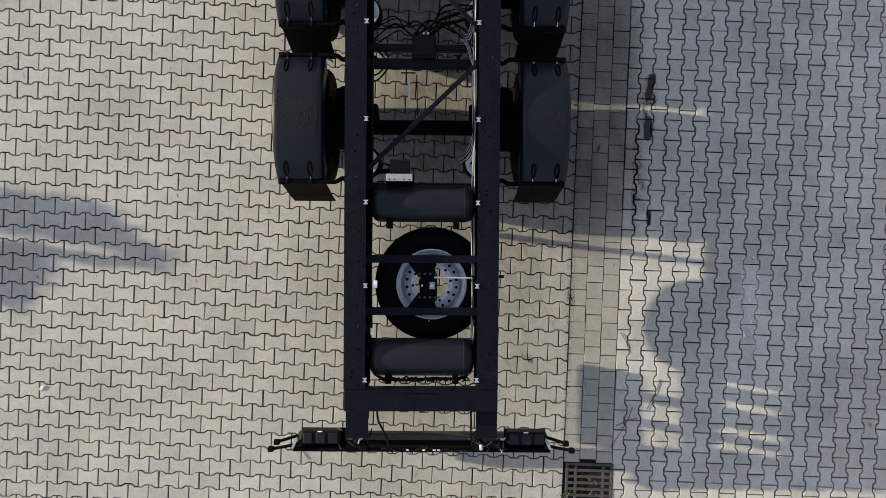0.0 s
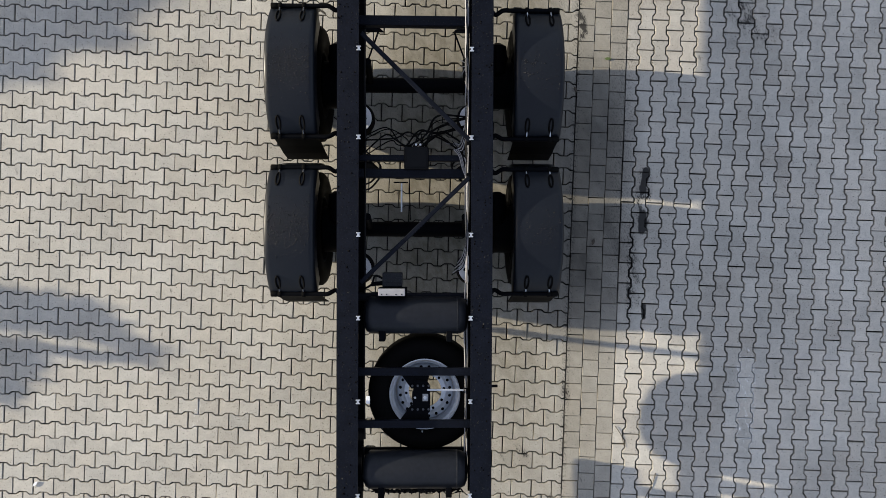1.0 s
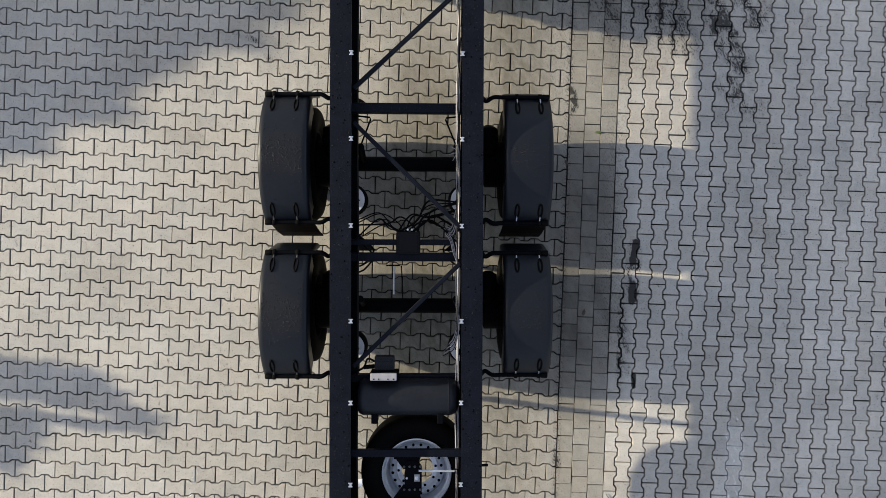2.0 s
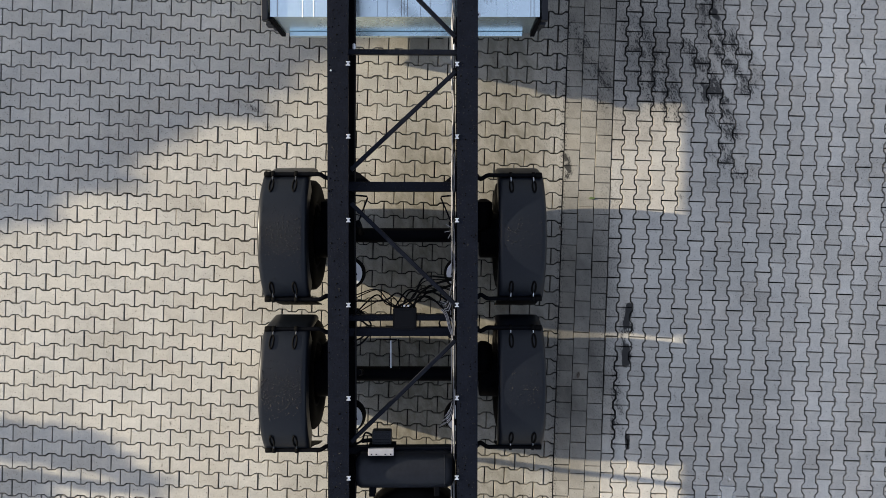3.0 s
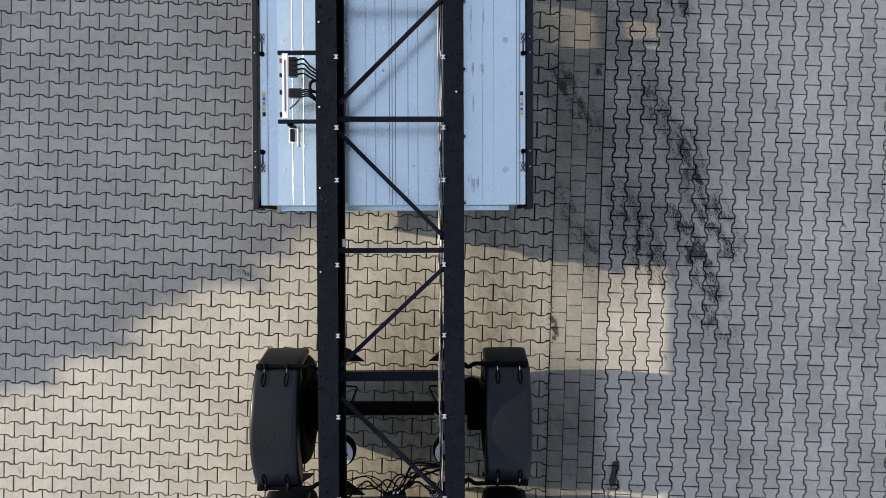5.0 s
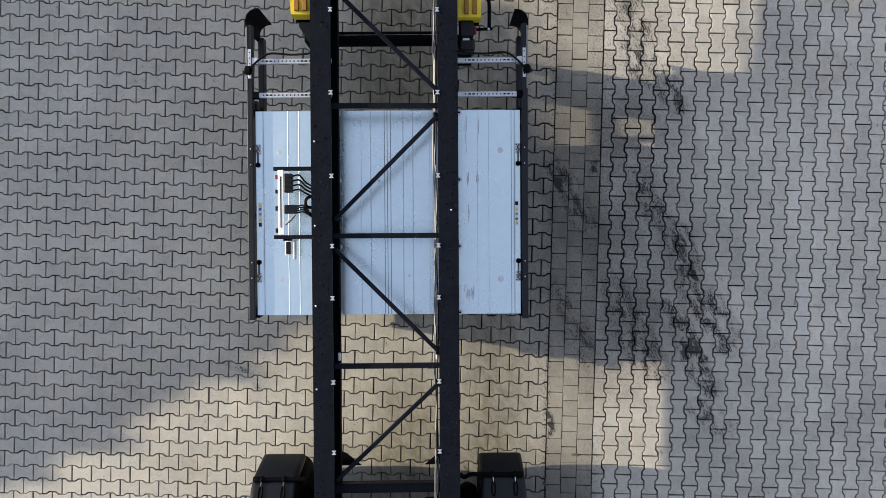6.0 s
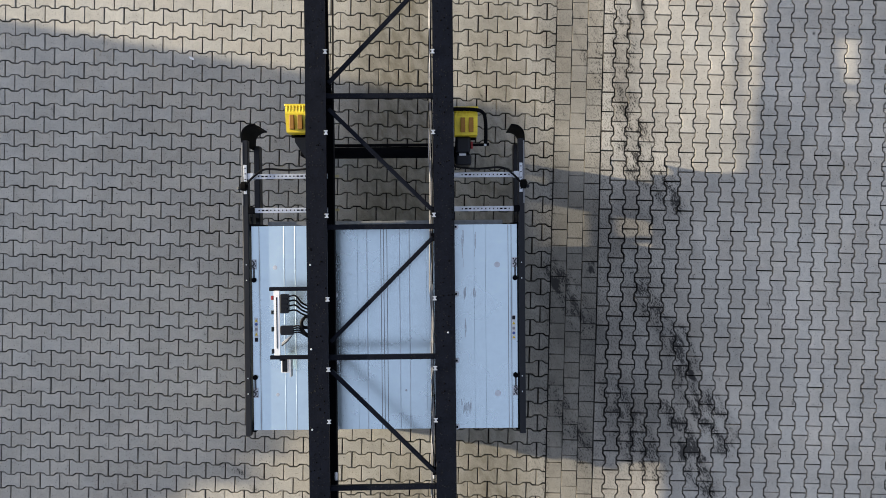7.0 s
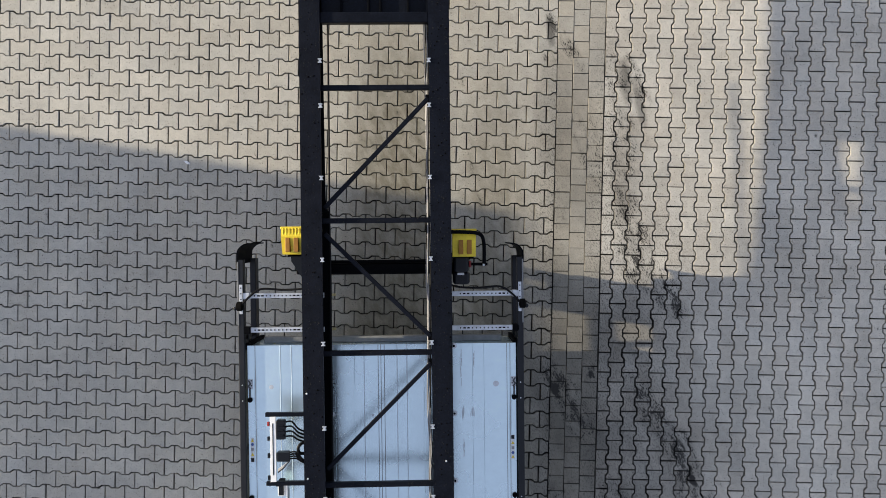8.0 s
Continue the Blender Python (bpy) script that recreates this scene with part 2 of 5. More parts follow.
GUARD = material("black_anodised_aluminium", (0.010, 0.0115, 0.015), 0.4, 0, 0.15, 30, 4, 0.05, spec=0.30)
DARKZ = material("weathered_steel", (0.10, 0.105, 0.115), 0.45, 0.6, 0.2, 40, 6, 0.1)
OCHRE = material("ochre_slot_shade", (0.30, 0.135, 0.012), 0.6)
BRASS = material("dull_yellow_zinc", (0.46, 0.40, 0.20), 0.5, 0.3, 0.15, 30, 5, 0.05)
WHITE = material("white_paint", (0.78, 0.79, 0.80), 0.45, 0, 0.06, 25, 4, 0.02)
YELLOW = material("yellow_plastic", (0.78, 0.60, 0.03), 0.45, 0, 0.10, 30, 5, 0.05)
REDP = material("red_plastic", (0.26, 0.014, 0.014), 0.4, 0, 0.1, 30, 5, 0.02)
BLUEP = material("blue_print", (0.06, 0.12, 0.35), 0.5, 0, 0.1, 30, 5, 0.0)
IRON = material("cast_iron", (0.075, 0.063, 0.054), 0.7, 0.3, 0.35, 30, 6, 0.3)
LEAF = material("green_leaf", (0.07, 0.10, 0.028), 0.6, 0, 0.3, 30, 6, 0.0, per_piece=0.8)
BARK = material("bark", (0.055, 0.044, 0.033), 0.9, 0, 0.3, 20, 3, 0.5)
PLASTER = material("grey_render", (0.35, 0.35, 0.34), 0.9, 0, 0.1, 30, 1, 0.2)
ROOFM = material("roof_metal", (0.12, 0.12, 0.13), 0.5, 0.4, 0.1, 20, 1, 0.1)
SMUDGE = material("rubber_smudge", (0.56, 0.62, 0.66), 0.5, 0.5, 0.2, 60, 8, 0.1)
BROWN = material("dark_brown_steel", (0.045, 0.031, 0.020), 0.6, 0, 0.3, 40, 4, 0.1)
water = bpy.data.materials.new("water_drop")
water.use_nodes = True
wb = water.node_tree.nodes["Principled BSDF"]
wb.inputs["Base Color"].default_value = (0.002, 0.0022, 0.003, 1)
wb.inputs["Roughness"].default_value, wb.inputs["IOR"].default_value, wb.inputs["Specular IOR Level"].default_value = 0.30, 1.33, 0.55

WET = material("dark_wet_bead", (0.0012, 0.0013, 0.0018), 0.5, 0, 0.1, 30, 3, 0.0, spec=0.03)
clear = bpy.data.materials.new("clear_drop")
clear.use_nodes = True
cb = clear.node_tree.nodes["Principled BSDF"]
cb.inputs["Roughness"].default_value, cb.inputs["IOR"].default_value, cb.inputs["Transmission Weight"].default_value = 0.04, 1.33, 1.0

# ---------------------------------------------------------------- builders
def link_mesh(name, bm, mat, smooth=0):
    me = bpy.data.meshes.new(name)
    bmesh.ops.recalc_face_normals(bm, faces=bm.faces)
    bm.to_mesh(me)
    bm.free()
    me.materials.append(mat)
    if smooth:
        for p in me.polygons:
            p.use_smooth = True
        me.set_sharp_from_angle(angle=radians(smooth))
    return me


def base_of(ob):
    while ob.parent:
        ob = ob.parent
    return ob.location


def thing(name, at, label, category, group="", kind=""):
    """An empty at a thing's base."""
    ob = new(name)
    ob.location = at
    ob.empty_display_size = 0.2
    return tagged(ob, label, category, group, kind)


def part(name, bm, mat, parent, label="", smooth=0, kind=""):
    """One mesh, built in world places, as a part of a thing."""
    bmesh.ops.translate(bm, verts=bm.verts, vec=-base_of(parent))
    ob = new(name, link_mesh(name, bm, mat, smooth))
    ob.parent = parent
    return tagged(ob, label, "", "", kind)


def solo(name, bm, mat, label, category, group="", kind="", smooth=0):
    """A thing of one mesh, with its origin at its base."""
    lo = Vector([min(v.co[i] for v in bm.verts) for i in range(3)])
    hi = Vector([max(v.co[i] for v in bm.verts) for i in range(3)])
    base = Vector(((lo.x + hi.x) / 2, (lo.y + hi.y) / 2, lo.z))
    bmesh.ops.translate(bm, verts=bm.verts, vec=-base)
    ob = new(name, link_mesh(name, bm, mat, smooth))
    ob.location = base
    return tagged(ob, label, category, group, kind)


def box(x0, x1, y0, y1, z0, z1, bevel=0.0, bm=None, turn=None):
    bm = bm or bmesh.new()
    m = Matrix.Translation(((x0 + x1) / 2, (y0 + y1) / 2, (z0 + z1) / 2))
    if turn is not None:
        m = m @ turn
    r = bmesh.ops.create_cube(bm, size=1, matrix=m @ Matrix.Diagonal((abs(x1 - x0), abs(y1 - y0), abs(z1 - z0), 1)))
    if bevel:
        es = list({e for v in r["verts"] for e in v.link_edges})
        bmesh.ops.bevel(bm, geom=es, offset=bevel, segments=2, profile=0.5, affect="EDGES", clamp_overlap=True)
    return bm


def prism(points, a, b, axis="x", bm=None):
    """A flat outline pushed along an axis from a to b. Outline in the other two axes, in order."""
    bm = bm or bmesh.new()
    place = {"x": lambda p, t: (t, p[0], p[1]), "y": lambda p, t: (p[0], t, p[1]), "z": lambda p, t: (p[0], p[1], t)}[axis]
    r0 = [bm.verts.new(place(p, a)) for p in points]
    r1 = [bm.verts.new(place(p, b)) for p in points]
    n = len(points)
    bm.faces.new(r0)
    bm.faces.new(r1[::-1])
    for i in range(n):
        bm.faces.new((r0[i], r1[i], r1[(i + 1) % n], r0[(i + 1) % n]))
    return bm


def tube(points, r, sides=8, bm=None, closed=False):
    """A round bar along a line of points."""
    bm = bm or bmesh.new()
    pts = [Vector(p) for p in points]
    rings, n = [], len(pts)
    side = None
    for i, p in enumerate(pts):
        a, c = pts[(i - 1) % n if closed else max(i - 1, 0)], pts[(i + 1) % n if closed else min(i + 1, n - 1)]
        d = (c - a).normalized()
        if side is None:
            side = d.orthogonal().normalized()
        side = (side - d * side.dot(d)).normalized()
        up = d.cross(side)
        rings.append([bm.verts.new(p + r * (math.cos(k * math.tau / sides) * side + math.sin(k * math.tau / sides) * up)) for k in range(sides)])
    for i in range(n if closed else n - 1):
        q, s = rings[i], rings[(i + 1) % n]
        for k in range(sides):
            bm.faces.new((q[k], q[(k + 1) % sides], s[(k + 1) % sides], s[k]))
    if not closed:
        bm.faces.new(rings[0][::-1])
        bm.faces.new(rings[-1])
    return bm


def arc(points, steps=8):
    """A smooth line through control points (Catmull-Rom)."""
    p = [Vector(q) for q in points]
    p = [2 * p[0] - p[1]] + p + [2 * p[-1] - p[-2]]
    out = []
    for i in range(1, len(p) - 2):
        a, b, c, d = p[i - 1:i + 3]
        for k in range(steps):
            t = k / steps
            out.append(0.5 * (2 * b + (c - a) * t + (2 * a - 5 * b + 4 * c - d) * t * t + (3 * b - a - 3 * c + d) * t ** 3))
    return out + [p[-2]]


def lathe(outline, centre, axis="z", sides=40, bm=None, closed=False):
    """A turned body: outline of (radius, height) about an axis through centre."""
    bm = bm or bmesh.new()
    c = Vector(centre)
    rings = []
    for r, h in outline:
        ring = []
        for k in range(sides):
            a = k * math.tau / sides
            u, v = r * math.cos(a), r * math.sin(a)
            ring.append(bm.verts.new(c + Vector({"z": (u, v, h), "x": (h, u, v), "y": (u, h, v)}[axis])))
        rings.append(ring)
    m = len(rings)
    for i in range(m if closed else m - 1):
        q, s = rings[i], rings[(i + 1) % m]
        for k in range(sides):
            bm.faces.new((q[k], q[(k + 1) % sides], s[(k + 1) % sides], s[k]))
    if not closed:
        bm.faces.new(rings[0])
        bm.faces.new(rings[-1][::-1])
    return bm


def drops(count, spot, rng, small=0.0018, large=0.0065):
    """Beads of water: flat domes on the places that spot() gives."""
    verts, faces = [], []
    for _ in range(count):
        x, y, z, nrm = spot()
        r = small + (large - small) * rng.random() ** 3
        n_ = Vector(nrm).normalized()
        s = n_.orthogonal().normalized()
        t = n_.cross(s)
        i = len(verts)
        c = Vector((x, y, z))
        for rad, h in ((1.0, 0.0), (0.75, 0.45)):
            for k in range(6):
                a = k * math.tau / 6
                verts.append(c + r * rad * (math.cos(a) * s + math.sin(a) * t) + n_ * r * h)
        verts.append(c + n_ * r * 0.62)
        for k in range(6):
            j = (k + 1) % 6
            faces.append((i + k, i + j, i + 6 + j, i + 6 + k))
            faces.append((i + 6 + k, i + 6 + j, i + 12))
    bm = bmesh.new()
    vs = [bm.verts.new(v) for v in verts]
    for f in faces:
        bm.faces.new([vs[k] for k in f])
    return bm

# ---------------------------------------------------------------- ground
TURN_PAVING = radians(1.75)
PAVE = Matrix.Rotation(-TURN_PAVING, 4, "Z")       # the paving lies turned a little against the trailer
U_LOW, U_HIGH, V_LOW, V_HIGH = -5.30, 6.345, -4.66, 12.36
g = bmesh.new()
rings = []
for lo_u, hi_u, lo_v, hi_v, z in ((-900, 900, -900, 900, -0.006), (U_LOW, U_HIGH, V_LOW, V_HIGH, -0.006), (U_LOW, U_HIGH, V_LOW, V_HIGH, -0.035)):
    rings.append([g.verts.new(PAVE @ Vector((u, v, z))) for u, v in ((lo_u, lo_v), (hi_u, lo_v), (hi_u, hi_v), (lo_u, hi_v))])
for q, s in zip(rings, rings[1:]):
    for k in range(4):
        g.faces.new((q[k], q[(k + 1) % 4], s[(k + 1) % 4], s[k]))
bed = g.faces.new(rings[2])
me = link_mesh("ground", g, YARD)
me.materials.append(JOINT)
me.polygons[len(me.polygons) - 1].material_index = 1
ground = tagged(new("ground", me), "flat grey yard with a bed of dark grit under the paving", "ground", kind="structure")

EDGE = 1.4515                                      # where the gutter strip begins, across the paving
LONG_W, LONG, PITCH, PITCH_E = 0.1992, 0.1980, 0.1397, 0.1387       # paver lengths west and east, course pitches

# ---------------------------------------------------------------- the trailer
rng = random.Random(11)
trailer = thing("container_trailer", (0, 0, 0), "black steel two-axle swap-body trailer chassis, wet, parked on paving", "trailer")
LEAN = -0.020


def tpart(name, bm, mat, parent=None, label="", smooth=0, kind="", lean=True):
    """A part of the trailer, which leans a little on its suspension."""
    if lean:
        for v in bm.verts:
            v.co.z += LEAN * v.co.x - 0.013 * max(0.0, v.co.y - 5.8)
    return part(name, bm, mat, parent or trailer, label, smooth, kind)


TOP, LOW, NECK = 1.325, 0.86, 1.165
NECK_LINE = [(7.42, 1.110), (8.34, 1.150), (9.54, 1.187), (10.6, 1.205)]      # underside of the beams over the neck
for s in (-1, 1):
    # I-beam: wide flanges, thin web, deep behind and shallow over the neck
    xi, xo, xw = s * 0.448, s * 0.620, s * 0.535
    bm = prism([(-1.16, TOP - 0.018), (5.8, TOP - 0.018), (10.6, TOP - 0.018), (10.6, TOP - 0.003), (10.597, TOP), (5.8, TOP), (-1.157, TOP), (-1.16, TOP - 0.003)], min(xi, xo), max(xi, xo), "x")
    beam = tpart("main_beam", bm, BLACK, label="black I-beam beaded with rain")
    web = [(-1.335, LOW + 0.3), (-1.2, LOW), (5.8, LOW), (7.22, LOW)] + NECK_LINE + [(10.6, TOP - 0.018), (5.8, TOP - 0.018), (-1.335, TOP - 0.018)]
    if s < 0:
        # the web is pierced behind the spare wheel; unseen openings placed to throw light streaks
        web = [(-0.62, LOW), (5.8, LOW), (7.22, LOW)] + NECK_LINE + [(10.6, TOP - 0.018), (5.8, TOP - 0.018), (-0.62, TOP - 0.018)]
        bm = prism(web, xw - 0.006, xw + 0.006, "x")
        box(xw - 0.006, xw + 0.006, -1.335, -0.621, 1.04, TOP - 0.018, 0, bm)
        box(xw - 0.006, xw + 0.006, -1.50, -0.621, 0.785, 0.875, 0, bm)
        for y0, y1 in ((-0.685, -0.621), (-0.895, -0.75), (-1.155, -0.96), (-1.312, -1.225)):
            box(xw - 0.006, xw + 0.006, y0, y1, 0.8755, 1.0395, 0, bm)
        # unseen bars under the beam, added to block part of the sun
        sub = box(xw - 0.05, xw + 0.05, -1.58, -0.80, 0.53, 0.68, 0.008)
        for y0, y1 in ((-1.06, -0.96), (-1.31, -1.225), (-1.58, -1.49)):
            box(xw - 0.01, xw + 0.01, y0, y1, 0.681, 0.784, 0, sub)
        tpart("rear_subframe", sub, BLACK2)
    else:
        bm = prism(web, xw - 0.006, xw + 0.006, "x")
    tpart("web", bm, BLACK2, beam)
    low = [(-1.2, LOW), (5.8, LOW), (7.22, LOW)] + NECK_LINE + [(y - 0.01, z + 0.016) for y, z in NECK_LINE[::-1]] + [(7.205, LOW + 0.016), (5.8, LOW + 0.016), (-1.2, LOW + 0.016)]
    tpart("lower_flange", prism(low, min(xi, xo), max(xi, xo), "x"), BLACK2, beam)
    for k in range(14):
        y = -0.51 + 0.66 * k
        x_a, x_b = (xw + s * 0.007, xo - s * 0.006)
        tpart("stiffener", box(min(x_a, x_b), max(x_a, x_b), y - 0.005, y + 0.005, (LOW if y < 7.2 else NECK + 0.04) + 0.017, TOP - 0.019), BLACK2, beam)

    def on_flange():
        return rng.uniform(min(xi, xo) + 0.006, max(xi, xo) - 0.006), rng.uniform(-1.15, 9.6), TOP - 0.0005, (0, 0, 1)
    tpart("rain_film", drops(1500, on_flange, rng, 0.0018, 0.0068), water, beam, smooth=60, kind="stuff")
    tpart("wet_film", drops(600, on_flange, rng, 0.0025, 0.009), WET, beam, smooth=60, kind="stuff")
    # zinc clips along the inner edge
    clip = None
    for k, y in enumerate((-1.082, -0.325, 0.343, 1.007, 1.78, 2.481, 3.17, 3.767, 4.48, 4.92, 5.51, 6.21, 6.905, 7.58, 8.176, 8.546)):
        bm = box(xi - 0.017, xi + 0.017, y - 0.018, y - 0.009, TOP, TOP + 0.012, 0.002)
        box(xi - 0.017, xi + 0.017, y + 0.009, y + 0.018, TOP, TOP + 0.012, 0.002, bm)
        box(xi - 0.009, xi + 0.009, y - 0.009, y + 0.009, TOP - 0.004, TOP + 0.007, 0, bm)
        tpart("cable_clip", bm, ZINC, beam, "small bright zinc clip")
    for y in (3.83, 4.535, 5.212, 5.92) if s < 0 else (5.1,):
        tpart("flange_bolt", lathe([(0.0085, 0), (0.0085, 0.008), (0.004, 0.010)], (xo - s * 0.03 if s < 0 else xi + 0.11, y + 0.12 * s, TOP), sides=6), ZINC, beam)

# rear head beam
tpart("rear_beam", box(-0.620, 0.620, -1.338, -1.160, TOP - 0.16, TOP - 0.002, 0.010), BLACK, label="wide black rear cross beam")
bm = bmesh.new()
for k in range(9):
    x = -0.13 + 0.03 * k
    bm = lathe([(0.008, 0), (0.008, 0.006)], (x, -1.19, TOP - 0.003), sides=6, bm=bm)
tpart("bolt_row", bm, BLACK2)


def on_rear():
    return rng.uniform(-0.6, 0.6), rng.uniform(-1.33, -1.17), TOP - 0.0025, (0, 0, 1)


tpart("rain_film", drops(70, on_rear, rng, 0.0015, 0.004), water, smooth=60, kind="stuff")

# cross tubes and zigzag bracing
CROSS = (8.34, 7.227, 6.115, 5.005, 3.886)
for y in CROSS:
    tpart("cross_tube", box(-0.52, 0.52, y - 0.022, y + 0.022, 1.205, 1.25, 0.006), BLACK)
SPLIT = [(8.22, 7.374, 1), (7.068, 6.278, -1), (5.992, 5.181, 1), (4.843, 4.04, -1), (3.70, 2.942, 1), (2.576, 1.80, -1), (1.446, 0.66, 1)]
for top_y, low_y, way in SPLIT:
    a, b = (0.44, top_y + 0.03, 1.235), (-0.44, low_y - 0.04, 1.235)
    if way < 0:
        a, b = (-0.44, top_y + 0.05, 1.235), (0.44, low_y - 0.03, 1.235)
    d = Vector(b) - Vector(a)
    m = Matrix.Translation((Vector(a) + Vector(b)) / 2) @ Matrix.Rotation(math.atan2(d.y, d.x), 4, "Z") @ Matrix.Diagonal((d.length, 0.036, 0.03, 1))
    bm = bmesh.new()
    bmesh.ops.create_cube(bm, size=1, matrix=m)
    bmesh.ops.bevel(bm, geom=list(bm.edges), offset=0.004, segments=1, affect="EDGES")
    tpart("diagonal_brace", bm, BLACK)
    gx = Vector(a), Vector(b)
    for q in gx:
        tpart("gusset", box(q.x - 0.025, q.x + 0.025, q.y - 0.035, q.y + 0.035, 1.205, 1.213, 0.003), BLACK2)

# heavy axle cross members with gussets sweeping to the beams
for y, w, z in ((2.775, 0.082, 1.09), (1.52, 0.075, 1.05), (1.645, 0.05, 1.08), (0.49, 0.06, 1.06)):
    tpart("cross_member", box(-0.53, 0.53, y - w / 2, y + w / 2, z - 0.10, z, 0.008), BLACK)
for y, z in ((2.775, 0.57), (1.52, 0.62)):
    for s in (-1, 1):
        pl = [(s * 0.53, y + 0.20), (s * 0.44, y + 0.16), (s * 0.30, y + 0.045), (s * 0.53, y + 0.045)]
        tpart("gusset_plate", prism(pl, z - 0.01, z, "z"), BLACK2)


def on_members():
    y, w, z = rng.choice(((2.775, 0.07, 1.09), (1.645, 0.04, 1.08), (3.886, 0.04, 1.25), (5.005, 0.04, 1.25), (6.115, 0.04, 1.25), (7.227, 0.04, 1.25)))
    return rng.uniform(-0.4, 0.4), y + rng.uniform(-w / 2, w / 2), z - 0.0005, (0, 0, 1)


tpart("rain_film", drops(500, on_members, rng), water, smooth=60, kind="stuff")

# wheels, axles, suspension, fenders
WHEELS_Y = (2.36, 1.06)
R_TYRE = 0.515
PLATE_X = {-1: -0.515, 1: 0.485}                   # middles of the air springs


def wheel_outline(w, r, rim):
    """Tyre section as (radius, offset across)."""
    h = w / 2
    return [(rim, -h * 0.82), (rim + 0.05, -h * 0.97), (r - 0.09, -h), (r - 0.035, -h * 0.94), (r - 0.006, -h * 0.78), (r, -h * 0.5), (r, h * 0.5),
            (r - 0.006, h * 0.78), (r - 0.035, h * 0.94), (r - 0.09, h), (rim + 0.05, h * 0.97), (rim, h * 0.82)]


for s in (-1, 1):
    apex = 1.352 if s < 0 else 1.255
    for wy in WHEELS_Y:
        # rims are coloured black to keep the space under the fenders dark
        wheel = tpart("wheel", lathe([(0.285, -0.15), (0.300, -0.155), (0.300, -0.14), (0.282, -0.12), (0.280, 0.12), (0.300, 0.14), (0.300, 0.155), (0.285, 0.15), (0.25, 0.10), (0.25, -0.05)], (s * 0.998, wy, R_TYRE), "x", 40, closed=True), BLACK2, label="steel wheel rim coloured black for the shade under its fender", smooth=35, lean=False)
        tpart("tyre", lathe(wheel_outline(0.360, R_TYRE, 0.287), (s * 0.998, wy, R_TYRE), "x", 56, closed=True), RUBBER, wheel, "black rubber tyre", smooth=40, lean=False)
        tpart("disc", lathe([(0.262, 0.03), (0.20, 0.02), (0.14, -0.03 * s), (0.02, -0.03 * s), (0.02, -0.02 * s), (0.14, -0.015 * s), (0.20, 0.035), (0.262, 0.045)], (s * 0.998, wy, R_TYRE), "x", 40, closed=True), BLACK2, wheel, smooth=35, lean=False)
        tpart("hub", lathe([(0.10, 0.0), (0.105, 0.10), (0.08, 0.16), (0.05, 0.17)], (s * 0.998 - (0.085), wy, R_TYRE), "x", 24), BLACK2, wheel, smooth=35, lean=False)
        tpart("brake_drum", lathe([(0.195, -0.09), (0.21, -0.08), (0.21, 0.08), (0.195, 0.09)], (s * 0.76, wy, R_TYRE), "x", 32), BLACK2, wheel, smooth=35, lean=False)
        # fender: a curved shell with rolled edges
        cy, half = (2.343, 0.533) if wy > 2 else (1.037, 0.519)
        rr = 0.70
        cz = apex - rr
        x0, x1 = sorted((s * 0.805, s * 1.205))
        ring_o, ring_i = [], []
        bend = math.asin((half + 0.012) / rr)           # the arc ends here and runs on as a steep flap
        end_f = (0.627, 0.70) if wy > 2 else (0.599, 0.70)
        line_ = [(end_f[0], end_f[1] - cz, radians(72))]
        for k in range(25):
            a = bend - 2 * bend * k / 24
            line_.append((rr * math.sin(a), rr * math.cos(a), a))
        low_ = ((0.535, 0.98, 84), (0.570, 0.80, 80), (0.612, 0.63, 78), (0.645, 0.42, 78))

        steps = len(line_) - 1
        for dy_, dz_, a in line_:
            ring_o.append((cy + dy_, cz + dz_))
            ring_i.append((cy + dy_ - 0.010 * math.sin(a), cz + dz_ - 0.010 * math.cos(a)))
        prof = ring_o + ring_i[::-1]
        bm = bmesh.new()
        rows = []
        cols = [(0.0, -0.030), (0.015, -0.014), (0.05, -0.003), (0.12, 0.0), (0.5, 0.001), (0.88, 0.0), (0.95, -0.003), (0.985, -0.014), (1.0, -0.030)]
        for f, dip in cols:
            x = x0 + (x1 - x0) * f
            row = []
            for (yy, zz) in prof:
                d = Vector((yy - cy, zz - cz)).normalized() * dip
                row.append(bm.verts.new((x, yy + d.x, zz + d.y)))
            rows.append(row)
        np_ = len(prof)
        for i in range(len(rows) - 1):
            for k in range(np_):
                bm.faces.new((rows[i][k], rows[i][(k + 1) % np_], rows[i + 1][(k + 1) % np_], rows[i + 1][k]))
        for row in (rows[0], rows[-1]):
            for k in range(steps):
                bm.faces.new((row[k], row[k + 1], row[np_ - 2 - k], row[np_ - 1 - k]))
        flap_o = [(cy - rr * math.sin(bend) + 0.010, cz + rr * math.cos(bend) - 0.012)] + [(cy - d_, z_) for d_, z_, a_ in low_]
        flap_i = [(q[0] + 0.010, q[1] + 0.001) for q in flap_o]
        flap_mesh = prism(flap_o + flap_i[::-1], x0 + 0.012, x1 - 0.012, "x")
        fender = tpart("fender", bm, PLASTIC, label="curved black plastic fender with rain beads", smooth=50, lean=False)
        tpart("mud_flap", flap_mesh, RUBBER, fender, "black rubber mud flap", lean=False)
        for lx in (x0 + 0.004, x1 - 0.004):
            rim_o = [(cy + (rr - 0.030) * math.sin(radians(q)), cz + (rr - 0.030) * math.cos(radians(q))) for q in range(-48, 49, 4)]
            rim_i = [(cy + (rr - 0.16) * math.sin(radians(q)), cz + (rr - 0.16) * math.cos(radians(q))) for q in range(48, -49, -4)]
